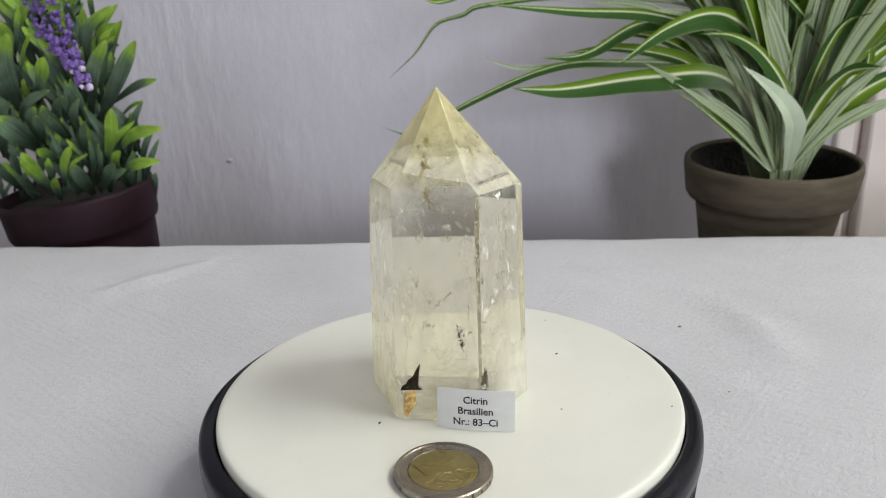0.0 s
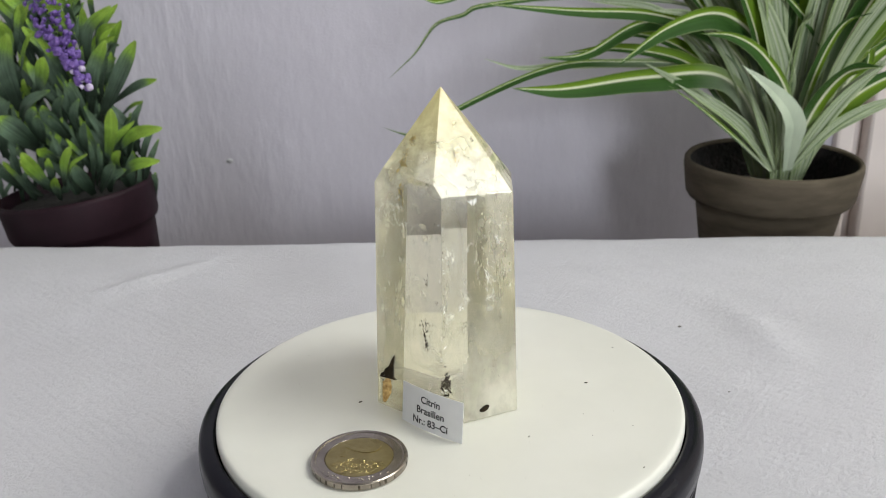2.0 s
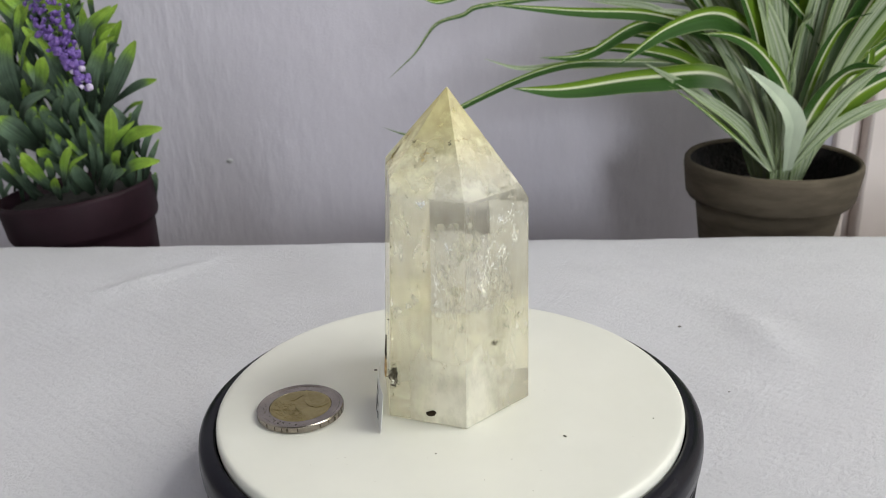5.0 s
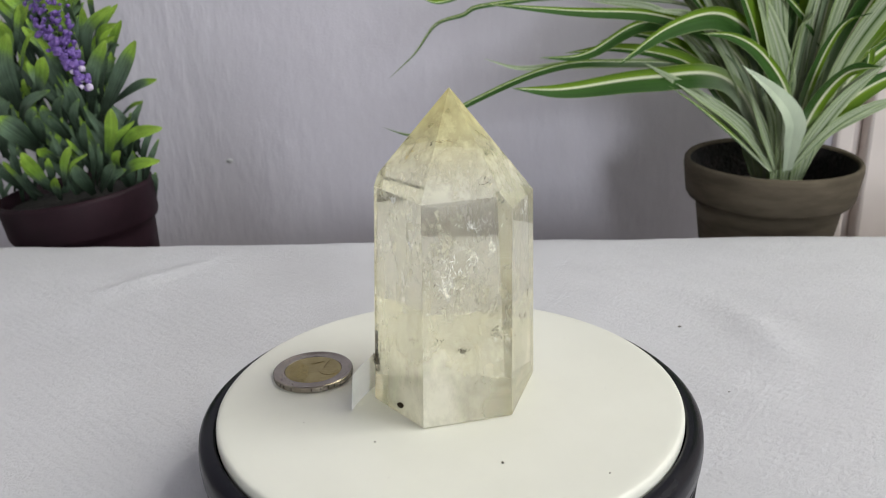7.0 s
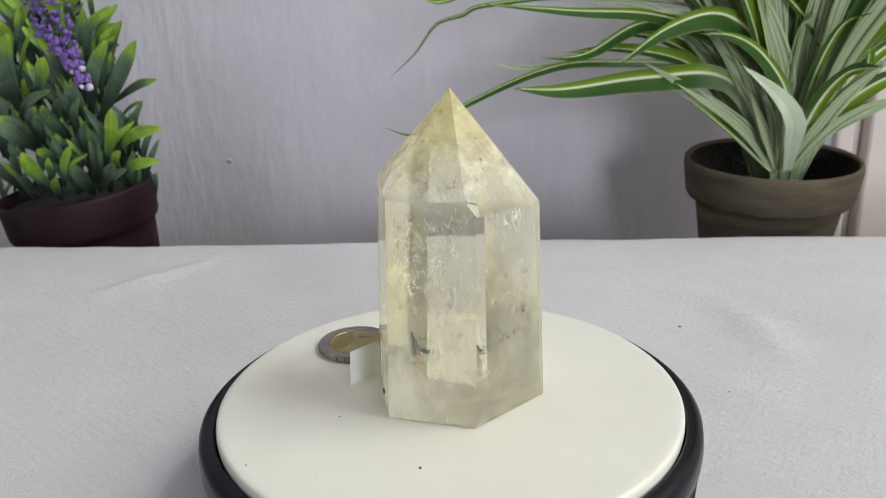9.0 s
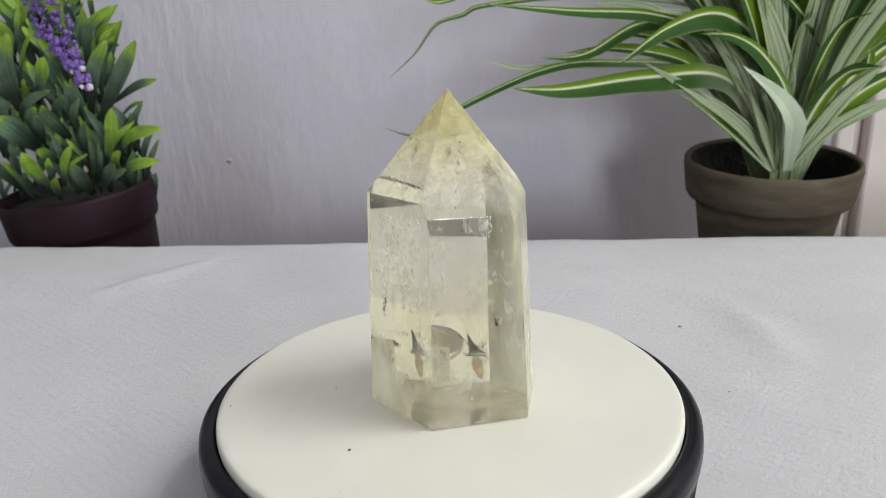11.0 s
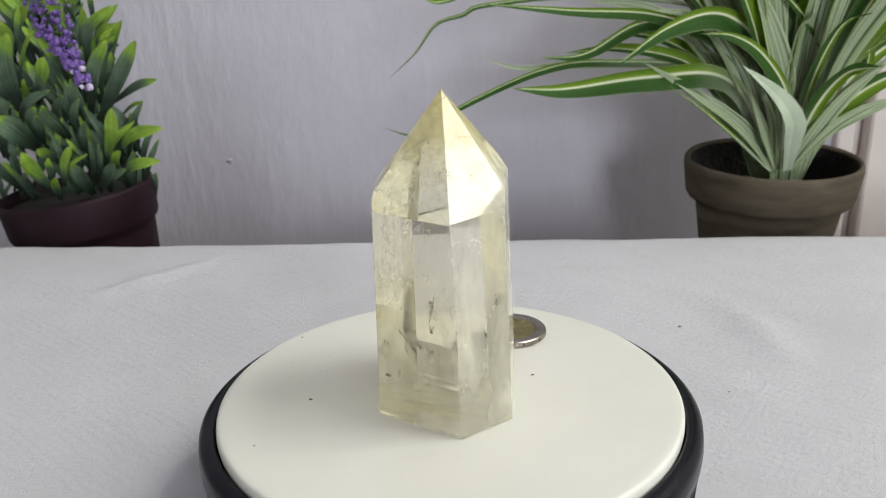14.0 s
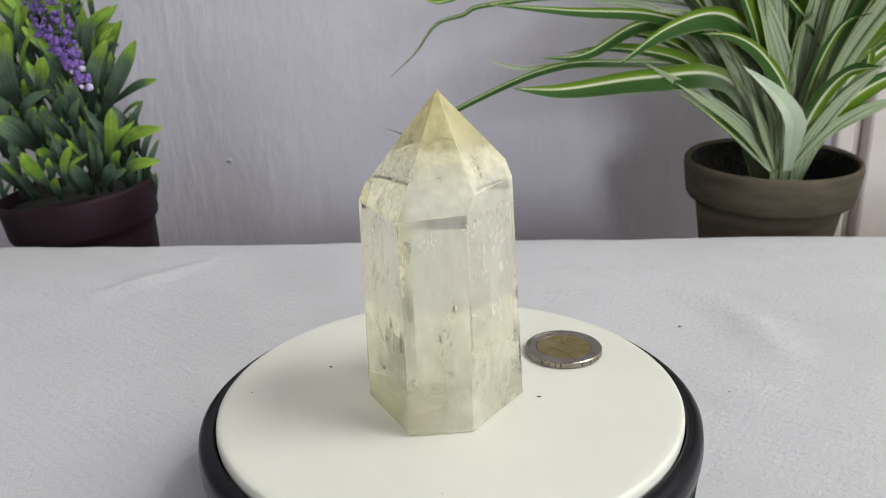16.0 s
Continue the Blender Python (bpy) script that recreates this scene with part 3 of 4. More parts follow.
    branch = (M_DIRT, "dendrite", "dark branching mineral in the crystal skin")
    crust(0, (0.0034, -0.0190, 0.0258), 0.00025, 0.0016, 26, 0.0010, *branch, 0.3, -0.25)
    crust(1, (0.0100, -0.0198, 0.0138), 0.00070, 0.0017, 70, 0.0010, *branch, 0.32)
    crust(2, (0.0188, 0.0078, 0.0231), 0.0008, 0.0004, 16, 0.0007, *branch, 0.3)
    crust(2, (0.0182, 0.0092, 0.0262), 0.0016, 0.0004, 12, 0.0005, *branch, 0.3)
    crust(3, (0.0013, 0.0227, 0.0262), 0.0005, 0.0016, 18, 0.0008, *branch, 0.25, -0.8)
    crust(4, (-0.0209, 0.0122, 0.0377), 0.0003, 0.0010, 12, 0.0008, *branch, 0.25)
    crust(4, (-0.0192, 0.0160, 0.0290), 0.0004, 0.0010, 12, 0.0007, *branch, 0.25)
    crust(3, (-0.0064, 0.0235, 0.0315), 0.0003, 0.0010, 12, 0.0008, *branch, 0.25)
    crust(5, (-0.0153, -0.0145, 0.0336), 0.0003, 0.0012, 10, 0.0008, *branch, 0.25)
    frost = (M_FROST, "frost_line", "lacy white fracture lines in the crystal")
    crust(0, (-0.0078, -0.0153, 0.0612), 0.0026, 0.0020, 70, 0.0009, *frost, 0.10)
    crust(0, (-0.0035, -0.0161, 0.0578), 0.0030, 0.0006, 40, 0.0008, *frost, 0.12)
    crust(2, (0.0190, 0.0062, 0.0470), 0.0022, 0.0042, 50, 0.0010, *frost, 0.12)
    crust(2, (0.0148, 0.0145, 0.0595), 0.0024, 0.0012, 40, 0.0009, *frost, 0.12)
    crust(1, (0.0181, -0.0077, 0.0440), 0.0012, 0.0050, 24, 0.0009, *frost, 0.12)
    crust(4, (-0.0150, 0.0150, 0.0560), 0.0016, 0.0012, 24, 0.0008, *frost, 0.12)
    crust(2, (0.0205, 0.0033, 0.0472), 0.0014, 0.0022, 40, 0.0007, *frost, 0.16)
    crust(2, (0.0160, 0.0126, 0.0471), 0.0015, 0.0022, 24, 0.0007, *frost, 0.16)
    crust(1, (0.0177, -0.0083, 0.0423), 0.0004, 0.0030, 26, 0.0010, *frost, 0.16)
    crust(2, (0.0165, 0.0112, 0.0590), 0.0020, 0.0008, 18, 0.0012, *frost, 0.10)
    crust(3, (-0.0036, 0.0232, 0.0597), 0.0009, 0.0012, 30, 0.0008, *frost, 0.2)
    crust(3, (-0.0024, 0.0231, 0.0589), 0.0020, 0.0010, 22, 0.0013, *frost, 0.08)
    crust(3, (-0.0084, 0.0238, 0.0464), 0.0010, 0.0022, 12, 0.0008, *frost, 0.12)
    crust(3, (0.0078, 0.0220, 0.0480), 0.0004, 0.0030, 12, 0.0009, *frost, 0.12)
    crust(1, (0.0148, -0.0107, 0.0653), 0.0007, 0.0005, 16, 0.0010, *frost, 0.3)
    crust(1, (0.0195, -0.0054, 0.0536), 0.0006, 0.0008, 12, 0.0009, *frost, 0.35)
    crust(5, (-0.0225, 0.0048, 0.0100), 0.0006, 0.0030, 14, 0.0010, *frost, 0.10)
    crust(5, (-0.0188, -0.0025, 0.0503), 0.0012, 0.0004, 9, 0.0007, *frost, 0.12)
    # fine dark ticks, chips under the point and a dark branching seam
    crust(1, (0.0193, -0.0079, 0.0150), 0.0022, 0.0030, 30, 0.00035, *branch, 0.22)
    crust(7, (0.0037, -0.0091, 0.0797), 0.0003, 0.0003, 6, 0.0005, *branch, 0.4)
    crust(7, (0.0098, -0.0008, 0.0796), 0.0003, 0.0003, 6, 0.0006, *branch, 0.4)
    crust(2, (0.0214, 0.0016, 0.0433), 0.0002, 0.0002, 3, 0.0010, *branch, 0.12)
    for face, mid in ((2, (0.0183, 0.0088, 0.0231)), (2, (0.0140, 0.0175, 0.0287)), (3, (0.0100, 0.0217, 0.0238)), (3, (-0.0035, 0.0232, 0.0256))):
        crust(face, mid, 0.0010, 0.0005, 14, 0.0006, *branch, 0.3, 0.9)
    for z in (0.0801, 0.0778, 0.0752, 0.0729, 0.0687):
        crust(9, (-0.0014 + (0.0801 - z) * 0.36, 0.0111 + (0.0801 - z) * 0.64, z), 0.00012, 0.0002, 4, 0.0004, *branch, 0.5)
    crust(9, (-0.0082, 0.0170, 0.0723), 0.0010, 0.0012, 14, 0.0004, *branch, 0.4, -0.8)
    crust(10, (-0.0134, 0.0108, 0.0720), 0.0004, 0.0004, 8, 0.0005, *branch, 0.4)
    crust(8, (0.0120, 0.0142, 0.0700), 0.0009, 0.0006, 8, 0.0007, *branch, 0.25, 0.8)
    # chipped, dirty edge between two sides
    for k in range(15):
        z = 0.008 + 0.0040 * k
        at = (0.0099 - 0.024 * z, -0.0203 + 0.048 * z, z)
        crust(1, at, 0.00012, 0.0009, 3, 0.0007, *(frost if k % 3 == 1 else branch), 0.28)
        if k % 2:
            crust(0, at, 0.00015, 0.0008, 2, 0.0006, *frost, 0.3)
    for z in (0.012, 0.016, 0.029, 0.032):
        crust(5, (-0.0150, -0.0150, z), 0.0003, 0.0006, 4, 0.0006, *branch, 0.3)
    amber = (M_AMBER, "fracture", "amber-brown fracture under the crystal point")
    crust(6, (-0.0043, -0.0085, 0.0802), 0.0004, 0.0010, 10, 0.0016, *amber, 0.45)
    crust(6, (-0.0050, -0.0130, 0.0748), 0.0005, 0.0018, 16, 0.0018, *amber, 0.5)
    crust(0, (-0.0047, -0.0155, 0.0664), 0.0006, 0.0012, 12, 0.0016, *amber, 0.5)
    crust(7, (0.0073, -0.0075, 0.0772), 0.0006, 0.0016, 12, 0.0015, *amber, 0.4)
    crust(11, (-0.0149, -0.0008, 0.0730), 0.0008, 0.0014, 12, 0.0014, *amber, 0.4)
    crust(10, (-0.0093, 0.0051, 0.0810), 0.0016, 0.0003, 14, 0.0009, *amber, 0.4)
    crust(8, (0.0091, 0.0030, 0.0806), 0.0016, 0.0003, 12, 0.0009, *amber, 0.4)

    # dark wedge with a rusty foot near the lower edge
    w = bmesh.new()
    prof = [(-0.0030, -0.0004), (-0.0004, -0.0001), (0.0034, 0.0002), (0.0023, 0.0010), (0.0025, 0.0048), (0.0030, 0.0082), (0.0016, 0.0060), (0.0008, 0.0040), (-0.0008, 0.0028), (-0.0012, 0.0016), (-0.0024, 0.0010)]
    fr = [w.verts.new((x, -0.0004, z)) for x, z in prof]
    bk = [w.verts.new((x, 0.0006, z)) for x, z in prof]
    w.faces.new(fr); w.faces.new(bk[::-1])
    for i in range(len(prof)):
        k = (i + 1) % len(prof)
        w.faces.new((fr[i], bk[i], bk[k], fr[k]))
    bmesh.ops.recalc_face_normals(w, faces=w.faces)
    o = part("wedge", w, M_DIRT, c, "black pointed mineral wedge")
    o.matrix_local = pose(-0.0113, -0.0170, 0.0098, -3, 0, -10.3)
    w = bmesh.new()
    bmesh.ops.create_icosphere(w, subdivisions=2, radius=1)
    for v in w.verts:
        k = 1 + 0.7 * noise.noise(v.co * 2.3)
        v.co = Vector((v.co.x * (0.0017 + 0.0006 * v.co.z) * k, v.co.y * 0.0004, v.co.z * 0.0042 * (0.8 + 0.3 * k)))
    o = part("stain", w, M_RUST, c, "orange rusty stain below the wedge")
    o.matrix_local = pose(-0.0119, -0.0173, 0.0056, -3, 12, -10.3)
    w = bmesh.new()
    bmesh.ops.create_icosphere(w, subdivisions=2, radius=1)
    for v in w.verts:
        k = 1 + 0.35 * noise.noise(v.co * 2)
        v.co = Vector((v.co.x * 0.0017 * k, v.co.y * 0.0003, v.co.z * 0.0009 * k))
    o = part("fleck", w, M_DIRT, c, "black chip near the lower edge")
    o.matrix_local = pose(0.0176, -0.0109, 0.0034, 0, -15, 52)
    return c


citrine = crystal()

# ---------------------------------------------------------------- coin


def coin():
    c = thing("coin", "worn two-tone silver and brass coin lying on the platter", "coin")
    R, H = 0.012875, 0.0022
    part("ring", lathe([(0, 0.0), (R - 0.0004, 0), (R, 0.0003), (R, H - 0.0003), (R - 0.0003, H), (R - 0.0010, H), (R - 0.0014, H - 0.00022), (0.0093, H - 0.00022), (0.0091, H - 0.0005), (0, H - 0.0005)], 120), M_STEEL, c, "silvery nickel outer ring", False)
    part("core", lathe([(0, H - 0.0006), (0.00905, H - 0.0006), (0.00905, H - 0.00030), (0.0088, H - 0.00022), (0, H - 0.00022)], 96), M_BRASS, c, "brass yellow centre")
    b = lettering("2", 0.0165, 0.00020)
    o = part("numeral", b, M_BRASS, c, "raised numeral two")
    o.matrix_local = pose(-0.0040, -0.0052, H - 0.00026)
    rng = random.Random(3)
    for k in range(60):
        b = bmesh.new()
        ln = rng.uniform(0.0003, 0.0010)
        block(b, (-ln, -0.00010, -0.0001), (ln, 0.00010, 0.00013), 0.00006)
        o = part("relief_line", b, M_BRASS, c)
        a, q = rng.uniform(-1.25, 1.0), 0.0085 * math.sqrt(rng.uniform(0.03, 1))
        o.matrix_local = pose(q * math.cos(a), q * math.sin(a), H - 0.00022, 0, 0, 70 + 25 * rng.gauss(0, 1))
    for k in range(90):
        b = bmesh.new()
        bmesh.ops.create_icosphere(b, subdivisions=1, radius=0.00022)
        o = part("relief_dot", b, M_STEEL if k > 70 else M_BRASS, c)
        a, r = rng.uniform(-1.2, 0.9), rng.uniform(0.0025, 0.0115 if k > 70 else 0.0085)
        if k > 70:
            r = rng.uniform(0.0096, 0.0112)
        o.matrix_local = pose(r * math.cos(a), r * math.sin(a), H - 0.00022)
    for k in range(34):
        a = 2 * math.pi * k / 34 + rng.uniform(-0.05, 0.05)
        if k % 7 > 4:
            continue
        b = bmesh.new()
        block(b, (-0.00012 - 0.0003 * (k % 3 == 0), -0.00006, -0.0006), (0.00016, 0.00006, 0.0006))
        o = part("edge_mark", b, M_DARKMETAL, c)
        o.matrix_local = pose(R * math.cos(a), R * math.sin(a), H / 2, 0, 0, math.degrees(a) + 90)
    return c


euro = coin()

# ---------------------------------------------------------------- label


def paper_label():
    p = thing("paper_label", "small white printed paper label leaning on the crystal", "label")
    W, Hh = 0.0222, 0.0122

    def bow(x):
        return 0.0009 * (1 - (2 * x / W) ** 2)
    b = bmesh.new()
    n = 16
    rows = []
    for j in range(2):
        for k in range(2):
            rows.append([b.verts.new((-W / 2 + W * i / n, -bow(-W / 2 + W * i / n) + 0.00015 * k, Hh * j)) for i in range(n + 1)])
    for i in range(n):
        a0, a1, b0, b1 = rows
        b.faces.new((a0[i], a0[i + 1], b0[i + 1], b0[i]))
        b.faces.new((a1[i + 1], a1[i], b1[i], b1[i + 1]))
        b.faces.new((b0[i], b0[i + 1], b1[i + 1], b1[i]))
        b.faces.new((a1[i], a1[i + 1], a0[i + 1], a0[i]))
    b.faces.new((rows[0][0], rows[2][0], rows[3][0], rows[1][0]))
    b.faces.new((rows[0][n], rows[1][n], rows[3][n], rows[2][n]))
    part("paper", b, M_PAPER, p)
    for text, z in (("Citrin", 0.0080), ("Brasilien", 0.0048), ("Nr.: 83\u2013Ci", 0.0015)):
        t = lettering(text, 0.0030, 0.00002, 0.00005)
        for v in t.verts:
            x, y = v.co.x, v.co.y
            v.co = Vector((x, -bow(x) - 0.00004 - v.co.z, z + y))
        part("print", t, M_INK, p, "black printed word")
    return p


label = paper_label()

# ---------------------------------------------------------------- dust on the platter


def speck(r, deg, size, mat):
    b = bmesh.new()
    bmesh.ops.create_icosphere(b, subdivisions=1, radius=1)
    k = random.Random(int(r * 1e6) + int(deg))
    for v in b.verts:
        v.co = Vector((v.co.x * size * k.uniform(0.6, 1.4), v.co.y * size * k.uniform(0.3, 0.8), v.co.z * size * 0.4))
    o = part("speck", b, mat, platter, "dark dust speck")
    o.matrix_local = pose(r * math.cos(radians(deg)), r * math.sin(radians(deg)), size * 0.3, 0, 0, k.uniform(0, 180))


for r, deg, size in ((0.0621, 53.7, 0.0004), (0.0359, -23.5, 0.0004), (0.0672, -12.8, 0.0004), (0.0280, -137.6, 0.0006)):
    speck(r, deg, size, M_DUST)
speck(0.0430, 31.1, 0.0006, M_DUST)
rs = random.Random(11)
for _ in range(24):
    speck(0.066 * math.sqrt(rs.uniform(0.15, 1)), rs.uniform(0, 360), rs.choice((0.0001, 0.00012, 0.00014, 0.00019)), M_PALEDUST)

for x, y, k in ((0.1102, 0.1222, 0.0007), (0.1116, 0.0596, 0.0004)):
    b = bmesh.new()
    bmesh.ops.create_icosphere(b, subdivisions=1, radius=k)
    for v in b.verts:
        v.co = Vector((v.co.x * 1.5, v.co.y * 0.7, v.co.z * 0.6 + k * 0.4))
    o = part("lint_speck", b, M_DUST)
    o.location = (x, y, -0.0378)
    tagged(o, "tiny dark lint speck lying on the white tablecloth", "lint", "specks on the cloth")
b = bmesh.new()
bmesh.ops.create_icosphere(b, subdivisions=2, radius=0.0022)
for v in b.verts:
    v.co = Vector((v.co.x * 1.3, v.co.y * 0.4, v.co.z * 0.8))
o = part("wall_mark", b, M_ROOM)
o.location = (-0.1757, 0.4497, -0.0225)
tagged(o, "small dark mark on the lavender-grey wall", "mark", kind="structure")

# ---------------------------------------------------------------- potted plants


def clay_pot():
    p = thing("flower_pot", "weathered grey-brown clay pot with a thick rim", "pot", (0.2335, 0.335, -0.129))
    p.rotation_euler = (radians(2.5), 0, 0)
    part("wall", lathe([(0, 0), (0.034, 0), (0.036, 0.004), (0.0484, 0.086), (0.0494, 0.0950), (0.0550, 0.0958), (0.0566, 0.0985), (0.0592, 0.118), (0.0590, 0.1215), (0.0575, 0.1235), (0.0553, 0.1215), (0.0540, 0.110), (0.0470, 0.086), (0, 0.086)], 96), M_CLAY, p, smooth=True)
    part("lining", lathe([(0.0548, 0.1212), (0.0534, 0.110), (0.0464, 0.0868)], 96), M_SOIL, p, "dark layer over the inner wall of the pot", True)
    part("soil", lathe([(0.0464, 0.0868), (0.0475, 0.094), (0.044, 0.097), (0.02, 0.099), (0, 0.100)], 48), M_SOIL, p, "dark soil")


clay_pot()


def spider_plant():
    p = thing("spider_plant", "green and cream striped spider plant in the clay pot", "plant", (0.2385, 0.335, -0.022))

    vary = random.Random(4)

    def blade(points, width, side=None, steps=13, mat=M_SPIDER):
        pts = [Vector(q) - Vector((0.2385, 0.335, -0.022)) for q in spline(points, steps)]
        for _ in range(3):
            pts = [pts[0]] + [(pts[i - 1] + 2 * pts[i] + pts[i + 1]) / 4 for i in range(1, len(pts) - 1)] + [pts[-1]]
        bm = ribbon(pts, width * 0.9, lambda s: (0.45 + 0.7 * min(1, s * 3)) * (1 - max(0, (s - 0.38) / 0.62) ** 1.7) + 0.015, side, 0.22)
        layer, shift = bm.loops.layers.uv.active, vary.uniform(-0.30, 0.30)
        for fc in bm.faces:
            for lp in fc.loops:
                lp[layer].uv.x += shift * (1 - abs(2 * lp[layer].uv.x - 1))
        part("leaf", bm, mat, p)
    blade([(0.233, 0.330, -0.011), (0.202, 0.323, 0.061), (0.150, 0.315, 0.090), (0.086, 0.307, 0.097), (0.029, 0.300, 0.104)], 0.0090)
    blade([(0.234, 0.330, -0.007), (0.214, 0.319, 0.061), (0.184, 0.307, 0.089), (0.148, 0.296, 0.085), (0.113, 0.285, 0.066)], 0.0163)
    blade([(0.233, 0.330, -0.011), (0.196, 0.321, 0.047), (0.140, 0.312, 0.052), (0.083, 0.304, 0.048), (0.048, 0.295, 0.052)], 0.0157)
    blade([(0.233, 0.330, -0.011), (0.191, 0.330, 0.051), (0.117, 0.330, 0.062), (0.072, 0.330, 0.058), (0.018, 0.330, 0.036), (-0.014, 0.330, 0.018), (-0.037, 0.330, 0.023)], 0.0050)
    blade([(0.231, 0.330, -0.009), (0.191, 0.325, 0.069), (0.140, 0.320, 0.087), (0.099, 0.315, 0.069), (0.067, 0.310, 0.069)], 0.0091)
    blade([(0.231, 0.340, -0.005), (0.200, 0.343, 0.085), (0.108, 0.346, 0.104), (0.036, 0.349, 0.101), (0.020, 0.351, 0.095), (0.001, 0.354, 0.089), (-0.014, 0.357, 0.070), (-0.033, 0.360, 0.053)], 0.0032)
    blade([(0.230, 0.330, -0.015), (0.203, 0.323, 0.017), (0.172, 0.317, 0.042), (0.135, 0.310, 0.064)], 0.0099, mat=M_LEAFBACK)
    blade([(0.2350, 0.3080, -0.0104), (0.2338, 0.3020, 0.0090), (0.2317, 0.2970, 0.0224), (0.2246, 0.2940, 0.0348), (0.2108, 0.2910, 0.0482), (0.1912, 0.2880, 0.0628)], 0.0150, mat=M_PALELEAF)
    blade([(0.244, 0.330, -0.013), (0.257, 0.323, 0.016), (0.274, 0.317, 0.039), (0.297, 0.310, 0.065)], 0.0137, mat=M_LEAFBACK)
    blade([(0.244, 0.330, -0.015), (0.263, 0.327, 0.009), (0.287, 0.323, 0.023), (0.318, 0.320, 0.035)], 0.0092, mat=M_LEAFBACK)
    blade([(0.241, 0.330, -0.011), (0.251, 0.323, 0.039), (0.266, 0.317, 0.074), (0.290, 0.310, 0.109)], 0.0152, mat=M_LEAFBACK)
    blade([(0.235, 0.325, -0.006), (0.230, 0.317, 0.046), (0.215, 0.308, 0.083), (0.196, 0.300, 0.118)], 0.0168, mat=M_LEAFBACK)
    blade([(0.236, 0.335, -0.008), (0.219, 0.333, 0.048), (0.192, 0.332, 0.093), (0.159, 0.330, 0.123)], 0.0140, mat=M_LEAFBACK)
    blade([(0.241, 0.335, -0.008), (0.248, 0.337, 0.047), (0.248, 0.338, 0.084), (0.252, 0.340, 0.124)], 0.0149, mat=M_LEAFBACK)
    blade([(0.247, 0.330, -0.011), (0.260, 0.324, 0.025), (0.262, 0.318, 0.054), (0.247, 0.312, 0.077), (0.224, 0.306, 0.100), (0.203, 0.300, 0.118)], 0.0075)
    blade([(0.231, 0.330, -0.002), (0.157, 0.322, 0.126), (0.065, 0.314, 0.126), (0.026, 0.306, 0.113), (0.003, 0.298, 0.106), (-0.011, 0.290, 0.111)], 0.0067)
    blade([(0.233, 0.335, -0.010), (0.201, 0.333, 0.030), (0.171, 0.330, 0.061), (0.124, 0.328, 0.072), (0.086, 0.325, 0.070)], 0.0100)
    blade([(0.235, 0.340, -0.011), (0.208, 0.341, 0.036), (0.174, 0.343, 0.067), (0.139, 0.344, 0.080), (0.112, 0.345, 0.075)], 0.0095)
    blade([(0.235, 0.335, -0.010), (0.213, 0.335, 0.033), (0.180, 0.335, 0.057), (0.134, 0.335, 0.061), (0.088, 0.335, 0.061), (0.057, 0.335, 0.060), (0.033, 0.335, 0.067)], 0.0066, mat=M_LEAFBACK)
    blade([(0.2355, 0.3160, -0.0099), (0.2319, 0.3120, 0.0336), (0.2124, 0.3080, 0.0633), (0.1906, 0.3040, 0.0781), (0.1667, 0.3000, 0.0819)], 0.0102)
    blade([(0.2434, 0.3300, -0.0110), (0.2452, 0.3273, 0.0270), (0.2343, 0.3247, 0.0598), (0.2241, 0.3220, 0.0893)], 0.0146, mat=M_LEAFBACK)
    blade([(0.2392, 0.3140, -0.0120), (0.2524, 0.3120, 0.0129), (0.2708, 0.3100, 0.0390), (0.2946, 0.3080, 0.0604)], 0.0097, mat=M_LEAFBACK)
    blade([(0.2391, 0.3120, -0.0115), (0.2624, 0.3100, 0.0168), (0.2858, 0.3080, 0.0315), (0.3063, 0.3060, 0.0370)], 0.0061, mat=M_LEAFBACK)
    blade([(0.2476, 0.3260, -0.0102), (0.2573, 0.3240, 0.0233), (0.2773, 0.3220, 0.0632), (0.3002, 0.3200, 0.0907)], 0.0113, mat=M_LEAFBACK)
    blade([(0.2447, 0.3220, -0.0100), (0.2511, 0.3193, 0.0262), (0.2719, 0.3167, 0.0558), (0.2973, 0.3140, 0.0763)], 0.0052)
    blade([(0.2275, 0.3140, -0.0116), (0.2024, 0.3120, 0.0183), (0.1777, 0.3100, 0.0368), (0.1561, 0.3080, 0.0502)], 0.0057, mat=M_LEAFBACK)
    blade([(0.2309, 0.3200, -0.0131), (0.2130, 0.3187, 0.0129), (0.1918, 0.3173, 0.0314), (0.1675, 0.3160, 0.0481)], 0.0070, mat=M_LEAFBACK)
    blade([(0.2252, 0.3120, -0.0114), (0.1984, 0.3100, 0.0131), (0.1735, 0.3080, 0.0335), (0.1511, 0.3060, 0.0492)], 0.0028)
    blade([(0.2298, 0.3140, -0.0109), (0.2167, 0.3120, 0.0202), (0.2054, 0.3100, 0.0440)], 0.0061, mat=M_LEAFBACK)
    blade([(0.2372, 0.3320, -0.0121), (0.2189, 0.3307, 0.0312), (0.1974, 0.3293, 0.0597), (0.1756, 0.3280, 0.0701)], 0.0062, mat=M_LEAFBACK)
    blade([(0.2514, 0.3400, -0.0094), (0.2650, 0.3393, 0.0264), (0.2586, 0.3387, 0.0614), (0.2598, 0.3380, 0.1002)], 0.0066, mat=M_LEAFBACK)
    blade([(0.2540, 0.3440, -0.0104), (0.2788, 0.3427, 0.0334), (0.2823, 0.3413, 0.0680), (0.2818, 0.3400, 0.1013)], 0.0075, mat=M_LEAFBACK)
    blade([(0.2558, 0.3460, -0.0117), (0.2966, 0.3440, 0.0444), (0.2979, 0.3420, 0.0750), (0.3009, 0.3400, 0.1008)], 0.0067)
